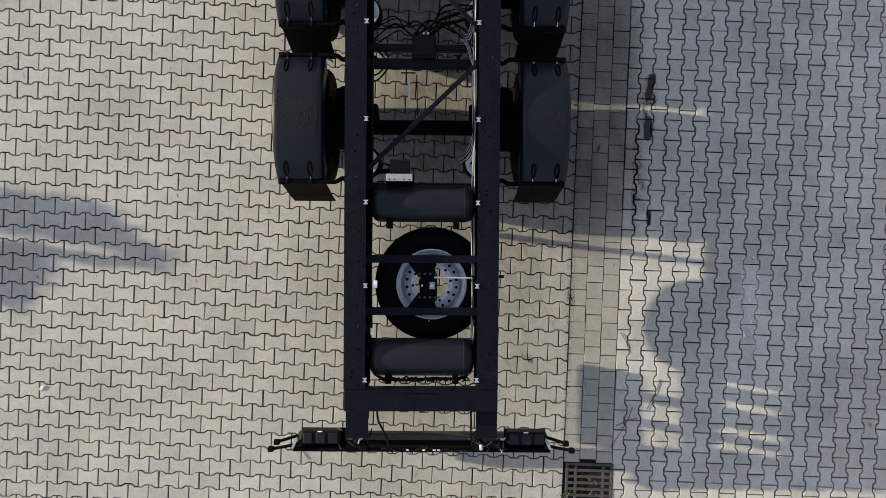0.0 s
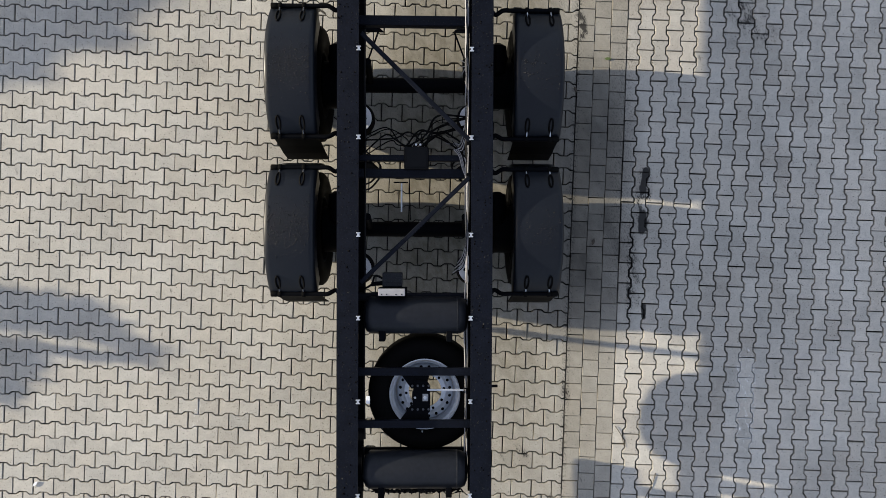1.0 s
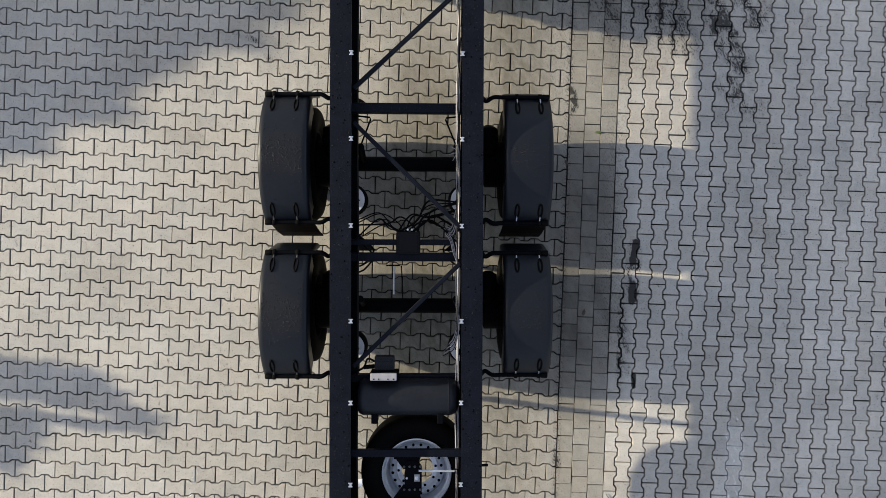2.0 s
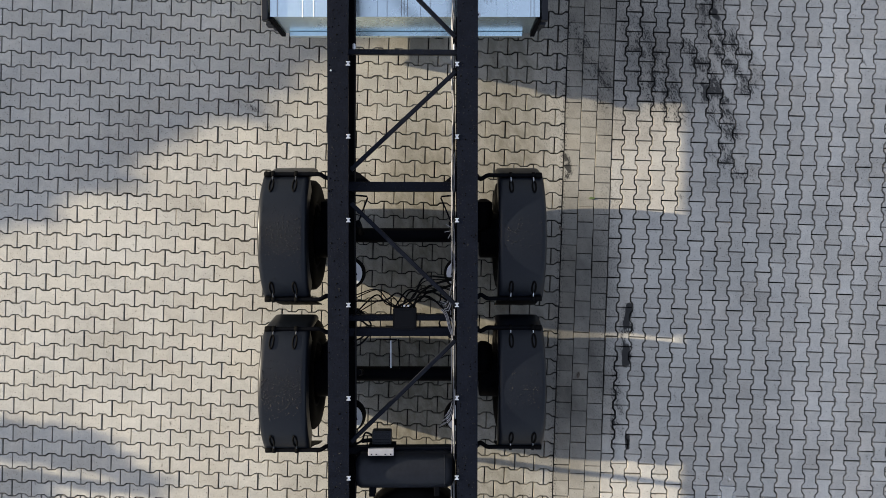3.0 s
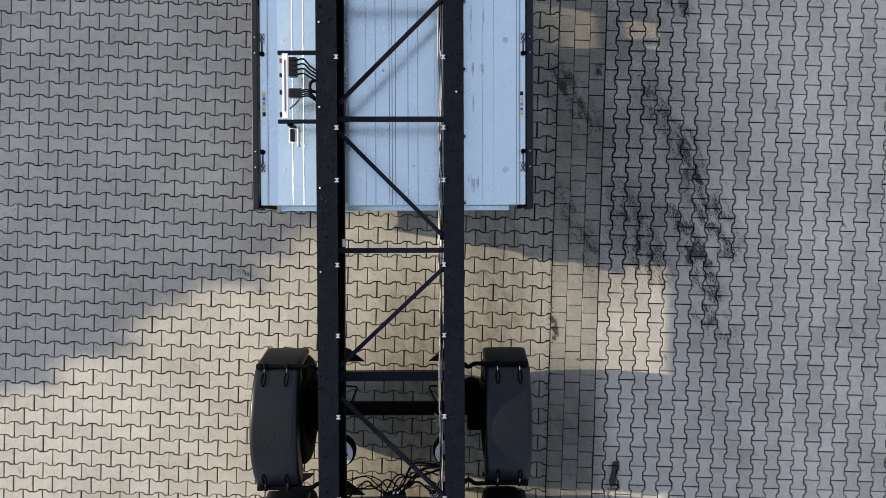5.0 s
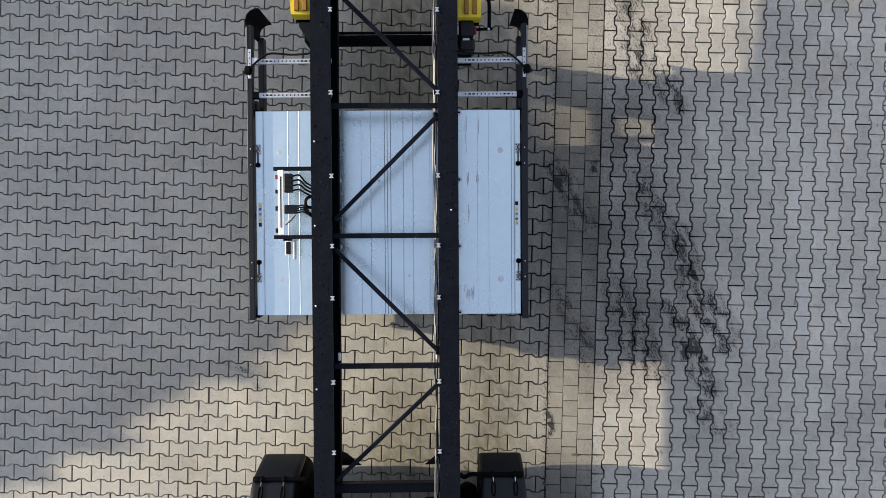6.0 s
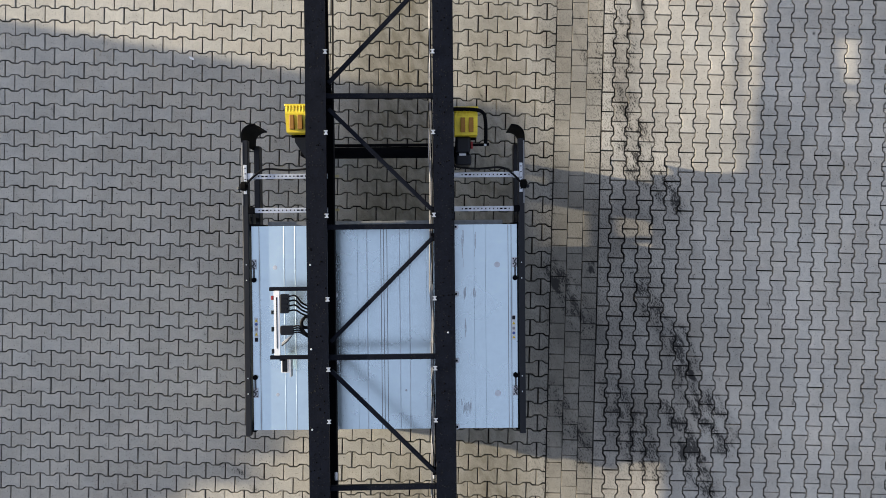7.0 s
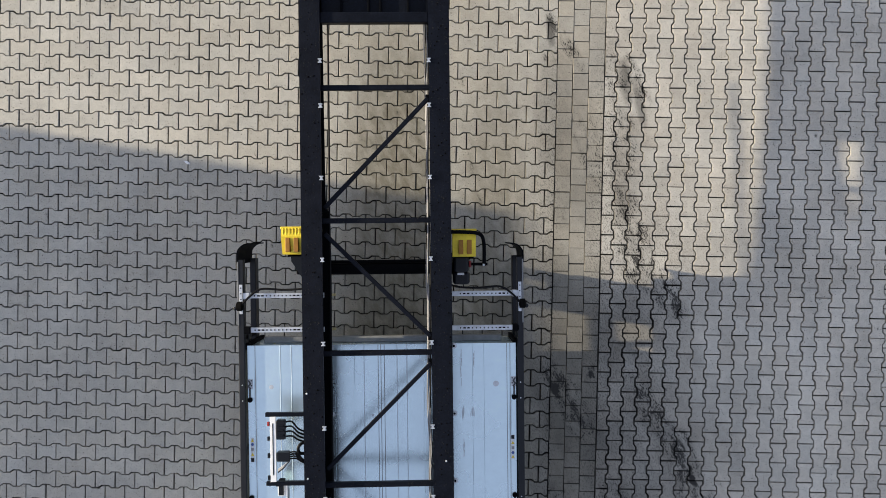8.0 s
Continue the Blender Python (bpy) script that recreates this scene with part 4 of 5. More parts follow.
# side guards: two rails a side, plus an unseen middle rail; bent inwards at the front
for s in (-1, 1):
    x = -1.238 if s < 0 else 1.229
    # middle rail added to block sunlight; lower rail deepened for the same
    for z, h in ((0.88, 0.07), (0.705, 0.11), (0.432, 0.116)):
        side = tpart("side_guard", box(x - 0.027, x + 0.027, 4.25 if z > 0.5 else 4.30, 6.25 if z == 0.705 else 6.90, z - h / 2, z + h / 2, 0.006), GUARD, label="black aluminium side guard rail", lean=False)
    # the curved end piece, a broad strip
    curl = arc([(1.258, 6.86), (1.258, 6.94), (1.248, 6.985), (1.215, 7.018), (1.180, 7.033), (1.148, 7.036)], 4) if s < 0 else arc([(1.250, 6.85), (1.250, 6.92), (1.240, 6.965), (1.210, 6.998), (1.175, 7.012), (1.140, 7.014)], 4)
    back = [(p.x - 0.011 * n_.x, p.y - 0.011 * n_.y) for p, n_ in ((p, Vector(((q - o).y, -(q - o).x)).normalized() * -1) for o, p, q in zip([curl[0]] + curl, curl, curl[1:] + [curl[-1]]))]
    tpart("bent_end", prism([(s * p.x, p.y) for p in curl] + [(s * px, py) for px, py in back[::-1]], 0.42, 0.918, "z"), BLACK2, side, "thin black end sheet bent inwards", smooth=40, lean=False)
    # paler strip paints the sunlit edge of the black rail
    tpart("rail_edge", box(x + s * 0.016, x + s * 0.0285, 6.32, 6.88, 0.9155, 0.9195, 0.001), RAIL_SUNLIT, side, "grey strip painting the sunlit outer edge", lean=False)
    for y in (4.35, 5.2, 6.2):
        tpart("guard_post", box(x - 0.02, x + 0.02, y - 0.02, y + 0.02, 0.40, 0.845, 0.004), BLACK2, side, lean=False)
    tpart("zinc_strip", box(x - 0.014 - s * 0.004, x + 0.014 - s * 0.004, 6.42, 6.68, 0.917, 0.922, 0.001), ZINC, side, "perforated zinc strip", lean=False)
    # no real openings: black dots paint the shade in the perforation
    for k in range(5):
        yy = 6.45 + 0.05 * k
        tpart("strip_hole", lathe([(0.006, 0), (0.006, 0.002)], (x - s * 0.004, yy, 0.9225), sides=8), BLACK2, side, lean=False)
    lampx = s * 1.245
    mk = tpart("side_marker", lathe([(0.02, -0.03), (0.04, -0.02), (0.042, 0.02), (0.02, 0.035)], (lampx, 6.49, 0.93), "x", 12), RUBBER, side, "black side marker lamp", smooth=40, lean=False)
    tpart("marker_lens", lathe([(0.016, 0), (0.018, 0.012), (0.010, 0.018)], (lampx + s * 0.035, 6.47, 0.93), "z", 10), PLASTIC, mk, smooth=40, lean=False)
    tpart("marker_cable", tube(arc([(lampx - s * 0.02, 6.50, 0.95), (s * 1.15, 6.58, 0.93), (s * 1.05, 6.64, 0.92), (s * 0.85, 6.63, 0.915), (s * 0.66, 6.645, 0.93), (s * 0.55, 6.70, 0.95)], 6), 0.0095, 8), CABLE, side, smooth=40, lean=False)
    for y in (6.578, 6.274):
        a, b = sorted((s * 0.505, s * 1.17))
        arm = tpart("guard_arm", box(a, b, y - 0.022, y + 0.022, 0.855, 0.895, 0.003), ZINC, side, "perforated galvanised arm", lean=False)
        # black patches on top paint the arm's holes dark
        for k in range(13):
            px = s * (0.70 + 0.035 * k)
            hl = 0.011 if k in (1, 2, 10, 11) else 0.005
            tpart("arm_hole", box(px - hl, px + hl, y - 0.006, y + 0.006, 0.8955, 0.8985, 0), BLACK2, arm, lean=False)
        tpart("arm_clamp", box(s * 1.19 - 0.03, s * 1.19 + 0.03, y - 0.03, y + 0.03, 0.84, 0.915, 0.006), BLACK2 if y < 6.5 else ZINC, arm, lean=False)
        if s < 0:
            tpart("arm_tab", box(-0.442, -0.405, y - 0.012, y + 0.012, 0.865, 0.873, 0.002), BRASS, arm, lean=False)

# connection panel: two arms, a white rail, connectors and hoses
for y in (5.588, 4.998):
    tpart("panel_arm", box(-0.975, -0.54, y - 0.017, y + 0.017, 1.14, 1.18, 0.004), BLACK, label="black angle arm", lean=False)
rail = tpart("panel_rail", box(-0.932, -0.882, 5.02, 5.575, 1.185, 1.198, 0.002), WHITE, label="white connection panel with plugs and hoses", lean=False)
# flat black strip paints the shade inside the slot
tpart("rail_slot", box(-0.911, -0.903, 5.08, 5.52, 1.198, 1.2005, 0), PLASTIC, rail, lean=False)
for y, h, m in ((5.515, 0.018, REDP), (5.39, 0.017, PLASTIC), (5.245, 0.02, PLASTIC), (5.055, 0.02, PLASTIC)):
    tpart("rail_button", box(-0.955, -0.935, y - h, y + h, 1.18, 1.20, 0.003), m, rail, lean=False)
for y0, y1, x1 in ((5.38, 5.545, -0.808), (5.20, 5.272, -0.775)):
    plug = tpart("connector", box(-0.880, x1, y0, y1, 1.13, 1.205, 0.010), PLASTIC, rail, lean=False)
    for k in range(4):
        yy = y0 + (y1 - y0) * (k + 0.5) / 4
        tpart("connector_rib", box(-0.872, x1 + 0.012, yy - 0.012, yy + 0.012, 1.205, 1.213, 0.003), PLASTIC, rail, lean=False)
        tpart("hose", tube(arc([(x1, yy, 1.17), (x1 + 0.06, yy + 0.005, 1.18), (x1 + 0.12, yy - 0.03 - 0.01 * k, 1.18), (-0.60, yy - 0.07 - 0.012 * k, 1.12), (-0.54, yy - 0.10, 1.10)], 6), 0.0075, 7), CABLE, rail, smooth=40, lean=False)
tpart("hose_loop", tube(arc([(-0.60, 5.33, 1.15), (-0.66, 5.345, 1.18), (-0.695, 5.31, 1.19), (-0.685, 5.26, 1.18), (-0.62, 5.25, 1.15)], 6), 0.014, 8), CABLE, rail, smooth=40, lean=False)
for k in range(3):
    tpart("pale_lead", tube(arc([(-0.87, 5.10 + 0.012 * k, 1.19), (-0.82, 5.14 + 0.01 * k, 1.20), (-0.78, 5.19, 1.19)], 5), 0.005, 6), GREYC if k else CABLE, rail, smooth=40, lean=False)
socket = tpart("socket_box", box(-0.915, -0.835, 4.835, 4.965, 0.99, 1.01, 0.003), WHITE, rail, "grey socket bracket with black inside", lean=False)
tpart("socket_inside", box(-0.903, -0.862, 4.845, 4.955, 1.011, 1.03, 0.004), PLASTIC, rail, lean=False)
tpart("socket_side", box(-0.836, -0.822, 4.80, 4.97, 0.96, 1.035, 0.002), ZINC, rail, lean=False)
tpart("socket_stem", box(-0.90, -0.85, 4.965, 4.985, 0.99, 1.15, 0.002), BLACK2, rail, lean=False)

# ---------------------------------------------------------------- spare wheel
spare = thing("spare_wheel", (0.06, -0.335, 0.642), "spare truck wheel, black tyre on silver rim, slung under the frame", "wheel")
SC = (0.078, -0.330, 0.835)
part("tyre", lathe(wheel_outline(0.385, 0.483, 0.291), SC, "z", 64, closed=True), RUBBER, spare, "black rubber tyre", smooth=40)
part("rim", lathe([(0.286, 0.170), (0.294, 0.178), (0.298, 0.186), (0.290, 0.190), (0.283, 0.182), (0.276, 0.160), (0.262, 0.150), (0.258, 0.10), (0.246, 0.02), (0.246, -0.05), (0.285, -0.12), (0.285, -0.17), (0.292, -0.17), (0.292, 0.0)], SC, "z", 64, closed=True), RIM, spare, "silver steel rim", smooth=35)
part("disc", lathe([(0.245, 0.030), (0.225, 0.062), (0.205, 0.072), (0.185, 0.060), (0.178, 0.045), (0.1405, 0.045), (0.1405, 0.030), (0.178, 0.030), (0.19, 0.045), (0.205, 0.055), (0.222, 0.048), (0.245, 0.018)], SC, "z", 56, closed=True), RIM, spare, smooth=35)
part("valve_cap", lathe([(0.007, 0.0), (0.007, 0.03), (0.004, 0.034)], (SC[0] - 0.02, SC[1] - 0.31, SC[2] + 0.185), sides=8), ZINC, spare)
# vents and stud holes are black discs, their inner shade given as colour
for k in range(20):
    a = math.tau * (k + 0.5) / 20
    part("vent_hole", lathe([(0.013, 0.0), (0.013, 0.004)], (SC[0] + 0.213 * math.cos(a), SC[1] + 0.213 * math.sin(a), SC[2] + 0.0685), sides=10), BLACK2, spare)
for k in range(10):
    a = math.tau * (k + 0.2) / 10
    part("stud_hole", lathe([(0.012, 0.0), (0.012, 0.003)], (SC[0] + 0.163 * math.cos(a), SC[1] + 0.163 * math.sin(a), SC[2] + 0.0445), sides=10), BLACK2, spare)

# ---------------------------------------------------------------- wheel chocks
for s in (-1, 1):
    x0, x1 = sorted((s * 0.632, s * 0.832))
    yb = 6.945 if s < 0 else 6.910                     # the back of the wedge
    chock = thing("wheel_chock", (s * 0.73, yb + 0.085, 0.90), "bright yellow plastic wheel chock in a black holder", "wheel chock", group="chocks on the trailer")
    part("wedge", prism([(yb, 0.90), (yb + 0.225, 0.90), (yb + 0.225, 1.10), (yb + 0.155, 1.115), (yb, 1.06)], x0, x1, "x"), YELLOW, chock)
    part("rim", box(x0 - 0.006, x1 + 0.006, yb + 0.22, yb + 0.24, 0.95, 1.11, 0.004), YELLOW, chock)
    for k in range(7):
        xx = x0 + 0.016 + 0.028 * k
        part("rib", box(xx - 0.005, xx + 0.005, yb + 0.165, yb + 0.227, 1.098, 1.112, 0.002), YELLOW, chock)
    for k in (0.36, 0.72):
        xx = x0 + (x1 - x0) * (k if s > 0 else 1 - k)
        # solid block; the slot's inner shade is put into its darker ochre
        part("slot", box(xx - 0.020, xx + 0.020, yb + 0.022, yb + 0.145, 1.07, 1.1165, 0.004), OCHRE, chock, "ochre block coloured like a shaded slot")
    part("holder", box(x0 + 0.01, x1 - 0.01, yb - 0.025, yb + 0.205, 0.885, 0.90, 0.003), BLACK2, chock)

# ---------------------------------------------------------------- pallet box under the frame
pallet = thing("storage_box", (0, 5.21, 0.30), "wide brushed aluminium pallet box slung under the chassis", "box")
BX0, BX1, BY0, BY1, BZ0, BZ1 = -1.20, 1.19, 4.29, 6.133, 0.30, 0.862
part("body", box(BX0 + 0.012, BX1 - 0.012, BY0 + 0.012, BY1 - 0.012, BZ0, BZ1 - 0.004, 0.006), ALU, pallet)
SEAMS = [-1.20, -1.14, -1.122, -0.908, -0.809, -0.60, -0.42, -0.248, -0.162, -0.037, -0.012, 0.018, 0.131, 0.219, 0.372, 0.587, 0.802, 0.904, 1.109, 1.128, 1.146, 1.19]
for a, b in zip(SEAMS, SEAMS[1:]):
    part("panel", box(a + 0.0004, b - 0.0004, BY0, BY1, BZ1 - 0.004, BZ1 + 0.008, 0.0010), ALU, pallet)
# ridges get their own whiter metal, painting bright highlight lines
for x in (-0.908, -0.809, -0.162, 0.131, 0.219):
    part("ridge", prism([(x - 0.0042, BZ1 + 0.0075), (x - 0.0018, BZ1 + 0.0104), (x + 0.0018, BZ1 + 0.0104), (x + 0.0042, BZ1 + 0.0075)], BY0 + 0.001, BY1 - 0.001, "y"), RIDGE, pallet)
for x in (-0.037, -0.012, 0.018, -1.131, 1.109, 1.137):
    part("seam_strip", box(x - 0.0028, x + 0.0028, BY0 + 0.002, BY1 - 0.002, BZ1 + 0.0065, BZ1 + 0.0088, 0), DULL, pallet, "dark grey sealing seam")
part("rear_sill", box(-1.13, 1.09, BY0 - 0.035, BY0 + 0.01, BZ0 + 0.02, BZ0 + 0.075, 0.006), ALU, pallet)
part("front_sill", box(-1.10, 1.08, BY1 - 0.01, BY1 + 0.045, BZ0 + 0.30, BZ0 + 0.36, 0.006), DULL, pallet, "dull zinc front sill")
for s, xe in ((-1, BX0), (1, BX1)):
    for y in (BY0 + 0.01, BY1 - 0.01):
        part("corner_post", box(xe - 0.020, xe + 0.020, y - 0.030, y + 0.030, BZ0 - 0.0, BZ1 + 0.004, 0.005), BLACK2, pallet)
    for y, e in ((4.70, -1), (5.72, 1)):
        # a bright hasp at the outer end and a black turning knob towards the middle of the box
        latch = part("latch", box(xe - s * 0.045, xe - s * 0.002, y + e * 0.025, y + e * 0.115, BZ1 + 0.009, BZ1 + 0.016, 0.002), ZINC, pallet, "zinc toggle latch")
        for k in range(4):
            yy = y + e * (0.035 + 0.022 * k)
            part("rivet", lathe([(0.006, 0), (0.006, 0.004), (0.003, 0.007)], (xe - s * (0.035 if k % 2 else 0.012), yy, BZ1 + 0.016), sides=8), BLACK2 if k % 2 else ZINC, latch)
        part("hasp", tube(arc([(xe - s * 0.030, y + e * 0.03, BZ1 + 0.02), (xe - s * 0.010, y + e * 0.055, BZ1 + 0.030), (xe - s * 0.028, y + e * 0.075, BZ1 + 0.026), (xe - s * 0.008, y + e * 0.105, BZ1 + 0.02)], 5), 0.006, 6), DARKZ, latch, smooth=40)
        part("latch_knob", lathe([(0.021, 0), (0.023, 0.014), (0.015, 0.024), (0.006, 0.026)], (xe - s * 0.020, y - e * 0.070, BZ1 + 0.008), sides=14), BLACK2, latch, "black turning knob", smooth=40)
        part("latch_arm", box(xe - s * 0.026, xe - s * 0.012, y - e * 0.060, y + e * 0.030, BZ1 + 0.010, BZ1 + 0.022, 0.003), DARKZ, latch)
        for q in (-0.07, 0.07):
            part("rail_rivet", lathe([(0.006, 0), (0.006, 0.004), (0.003, 0.006)], (xe + s * 0.035, y + q, 0.9155), sides=8), ZINC, latch)
    # stickers: white strip with a blue round sign, a yellow triangle and dark blocks
    yc = 5.20
    part("sticker", box(xe - s * 0.034 - 0.016, xe - s * 0.034 + 0.016, yc - 0.11, yc + 0.11, BZ1 + 0.0085, BZ1 + 0.0095, 0), WHITE, pallet, "white sticker with warning signs")
    part("sticker_sign", lathe([(0.013, 0), (0.013, 0.001)], (xe - s * 0.034, yc - s * 0.05, BZ1 + 0.0097), sides=16), BLUEP, pallet)
    for q in (0.04 * s, -0.085 * s):
        part("sticker_triangle", prism([(xe - s * 0.034 - 0.014, yc + q - 0.012), (xe - s * 0.034 + 0.014, yc + q - 0.012), (xe - s * 0.034, yc + q + 0.014)], BZ1 + 0.0097, BZ1 + 0.0107, "z"), YELLOW, pallet)
    part("sticker_block", box(xe - s * 0.034 - 0.014, xe - s * 0.034 + 0.014, yc + s * 0.09 - 0.017, yc + s * 0.09 + 0.017, BZ1 + 0.0097, BZ1 + 0.0107, 0), PLASTIC, pallet)
    part("sticker_bar", box(xe - s * 0.034 - 0.012, xe - s * 0.034 + 0.012, yc - s * 0.006 - 0.012, yc - s * 0.006 + 0.012, BZ1 + 0.0097, BZ1 + 0.0107, 0), GREYC, pallet)
for x in (-0.44, 0.651):
    for y in (4.305, 4.905, 5.508, 6.112):
        part("bolt", lathe([(0.026, 0), (0.026, 0.003), (0.014, 0.004), (0.013, 0.010), (0.006, 0.012)], (x - 0.012, y, BZ1 + 0.0078), sides=16), ZINC, pallet, smooth=30)
        part("bolt_head", lathe([(0.010, 0), (0.010, 0.004)], (x - 0.012, y, BZ1 + 0.0195), sides=10), BLACK2, pallet)
for x, y, r in ((-0.99, 5.76, 0.020), (-0.98, 4.61, 0.016), (1.01, 5.77, 0.026), (1.01, 4.605, 0.028), (0.18, 4.64, 0.010), (-0.09, 5.5, 0.012)):
    part("dent", lathe([(r, 0), (r * 0.7, 0.0006), (r * 0.3, 0.001)], (x, y, BZ1 + 0.008), sides=20), SMUDGE if r < 0.013 else ZINC, pallet)
for x, y, w, h in ((0.70, 5.93, 0.010, 0.13), (0.815, 5.98, 0.008, 0.10), (0.715, 4.46, 0.035, 0.11), (0.755, 4.49, 0.018, 0.07), (0.715, 5.52, 0.012, 0.06), (0.80, 5.52, 0.015, 0.025), (0.72, 5.2, 0.010, 0.08)):
    smear = bmesh.new()
    for k in range(16):
        sx, sy = x + rng.gauss(0, w * 0.45), y + rng.gauss(0, h * 0.4)
        ln = rng.uniform(0.01, 0.04)
        box(sx - 0.0018, sx + 0.0018, sy - ln, sy + ln, BZ1 + 0.0078, BZ1 + 0.0083 + 0.00002 * k, 0, smear)
    part("scuff", smear, SMUDGE, pallet, "grey rubbed scuff marks", kind="stuff")


def on_lid():
    return -0.43 + abs(rng.gauss(0, 0.10)), rng.uniform(BY0 + 0.05, BY1 - 0.05), BZ1 + 0.0078, (0, 0, 1)


part("rain_film", drops(220, on_lid, rng, 0.002, 0.006), clear, pallet, smooth=60, kind="stuff")

# ---------------------------------------------------------------- drain
drain = thing("drain_grate", (1.637, -2.412, -0.035), "rusty cast iron drain grate with weeds", "drain")
DT = PAVE.copy()
DT.translation = (1.637, -2.412, 0)


def dbox(x0, x1, y0, y1, z0, z1, b=0.003):
    bm = box(x0, x1, y0, y1, z0, z1, b)
    bmesh.ops.transform(bm, matrix=DT, verts=bm.verts)
    return bm


# shallow near-black sheet puts the shaft's shade into the colour
part("pit", dbox(-0.22, 0.22, -0.24, 0.24, -0.034, -0.030, 0), material("pit_shade", (0.006, 0.006, 0.006), 0.9), drain)
for a in (-1, 1):
    part("frame_side", dbox(a * 0.222 - 0.014, a * 0.222 + 0.014, -0.255, 0.255, -0.035, 0.004), IRON, drain)
    part("frame_end", dbox(-0.207, 0.207, a * 0.242 - 0.013, a * 0.242 + 0.013, -0.035, 0.004), IRON, drain)
    part("grate_rail", dbox(a * 0.135 - 0.014, a * 0.135 + 0.014, -0.228, 0.228, -0.006, 0.001), IRON, drain)
for k in range(7):
    y = -0.19 + 0.062 * k
    part("slat", dbox(-0.206, 0.206, y - 0.014, y + 0.014, -0.005, 0.003), IRON, drain)
for wx, wy_, cnt in ((1.405, -2.47, 34), (1.66, -2.335, 12), (1.66, -2.455, 10)):
    bm = bmesh.new()
    for k in range(cnt):
        a, ln = rng.uniform(0, math.tau), rng.uniform(0.010, 0.030)
        c = Vector((wx + rng.gauss(0, 0.03), wy_ + rng.gauss(0, 0.018), 0.004))
        d = Vector((math.cos(a), math.sin(a), 0.4)) * ln
        w = Vector((-d.y, d.x, 0)) * 0.28
        vs = [bm.verts.new(p) for p in (c, c + d * 0.5 + w, c + d, c + d * 0.5 - w)]
        bm.faces.new(vs)
    solo("weed", bm, LEAF, "small green weed growing at the drain", "weed", group="weeds at the drain")

# twigs, leaves and litter on the paving
for pts in (((1.93, -0.86), (1.99, -0.95), (2.02, -1.06)), ((1.85, -2.0), (2.0, -1.75), (2.06, -1.6)), ((1.9, -1.78), (2.05, -1.72), (2.1, -1.71)), ((2.2, -1.62), (2.3, -1.42), (2.33, -1.32)), ((-1.26, -1.95), (-1.13, -2.13)), ((-1.22, -2.03), (-1.12, -2.05))):
    pts3 = [(x, y, 0.006) for x, y in pts]
    solo("twig", tube(arc(pts3, 4) if len(pts3) > 2 else pts3, 0.0032, 5), BARK, "thin dark twig lying on the paving", "twig", group="twigs on the paving", smooth=40)
for k, (x, y) in enumerate(((1.83, 2.735), (1.70, 0.95), (-2.0, 7.85), (-3.75, -1.44), (1.52, 2.43))):
    bm = bmesh.new()
    a = k * 1.3
    d, w = Vector((math.cos(a), math.sin(a), 0)) * 0.035, Vector((-math.sin(a), math.cos(a), 0)) * 0.013
    c = Vector((x, y, 0.004))
    lo = [bm.verts.new(c + q) for q in (-d, -d * 0.3 + w, d * 0.4 + w * 0.8, d, d * 0.3 - w, -d * 0.4 - w)]
    up = [bm.verts.new(v.co + Vector((0, 0, 0.008))) for v in lo]
    bm.faces.new(up)
    bm.faces.new(lo[::-1])
    for i in range(6):
        bm.faces.new((lo[i], lo[(i + 1) % 6], up[(i + 1) % 6], up[i]))
    pale = k in (2, 3)
    solo("leaf", bm, WHITE if pale else (LEAF if k == 0 else BARK), "pale scrap lying on the paving" if pale else "fallen leaf on the paving", "litter" if pale else "leaf", group="litter on the paving")

# ---------------------------------------------------------------- unseen shed and shrubs, added and shaped to cast the long shadows
shed = thing("shed", (-17.5, 7.0, 0), "plain grey rendered shed with a low pitched roof, unseen, added to cast shadow", "building")
SHX = -14.0
part("wall", box(-21, SHX, 4.3, 10.07, 0, 2.3), PLASTER, shed)
part("roof", prism([(4.10, 2.30), (4.10, 2.53), (4.90, 2.84), (5.50, 3.06), (6.20, 3.31), (6.60, 3.46), (7.97, 4.03), (8.70, 4.07), (10.07, 3.97), (10.07, 2.30)], -21.2, SHX, "x"), ROOFM, shed)
part("door", box(SHX + 0.002, SHX + 0.06, 6.0, 7.0, 0.0, 2.05, 0.01), ROOFM, shed)



def shrub(x, y, sprays, seed, label):
    """A leafy shrub: sprays of small leaves on arching stems, with gaps between. A spray runs from (y, z) to (y, z) and has a half width."""
    rg = random.Random(seed)
    sh = thing("shrub", (x, y, -0.035), label, "shrub")
    stems, leaves = bmesh.new(), bmesh.new()
    for y0, z0, y1, z1, wide in sprays:
        a, b = Vector((x + rg.gauss(0, 0.06), y0, z0)), Vector((x + rg.gauss(0, 0.06), y1, z1))
        tube(arc([(x, y, -0.03), Vector((x, y, 0)).lerp(a, 0.6) + Vector((0, 0, 0.06)), a, b], 5), 0.009, 6, stems)
        for j in range(int(240 + 900 * (b - a).length)):
            c = a.lerp(b, rg.uniform(-0.05, 1.0)) + Vector((rg.gauss(0, 0.08), rg.gauss(0, wide), rg.gauss(0, 0.02)))
            t, tl = rg.uniform(0, math.tau), rg.uniform(-0.8, 0.8)
            d = Vector((math.cos(t) * math.cos(tl), math.sin(t) * math.cos(tl), math.sin(tl))) * rg.uniform(0.022, 0.045)
            w = d.orthogonal().normalized() * d.length * 0.5
            leaves.faces.new([leaves.verts.new(q) for q in (c - d, c + w, c + d, c - w)])
    part("stem", stems, BARK, sh, smooth=40)
    part("foliage", leaves, LEAF, sh, "loose green leaves", kind="stuff")
    return sh


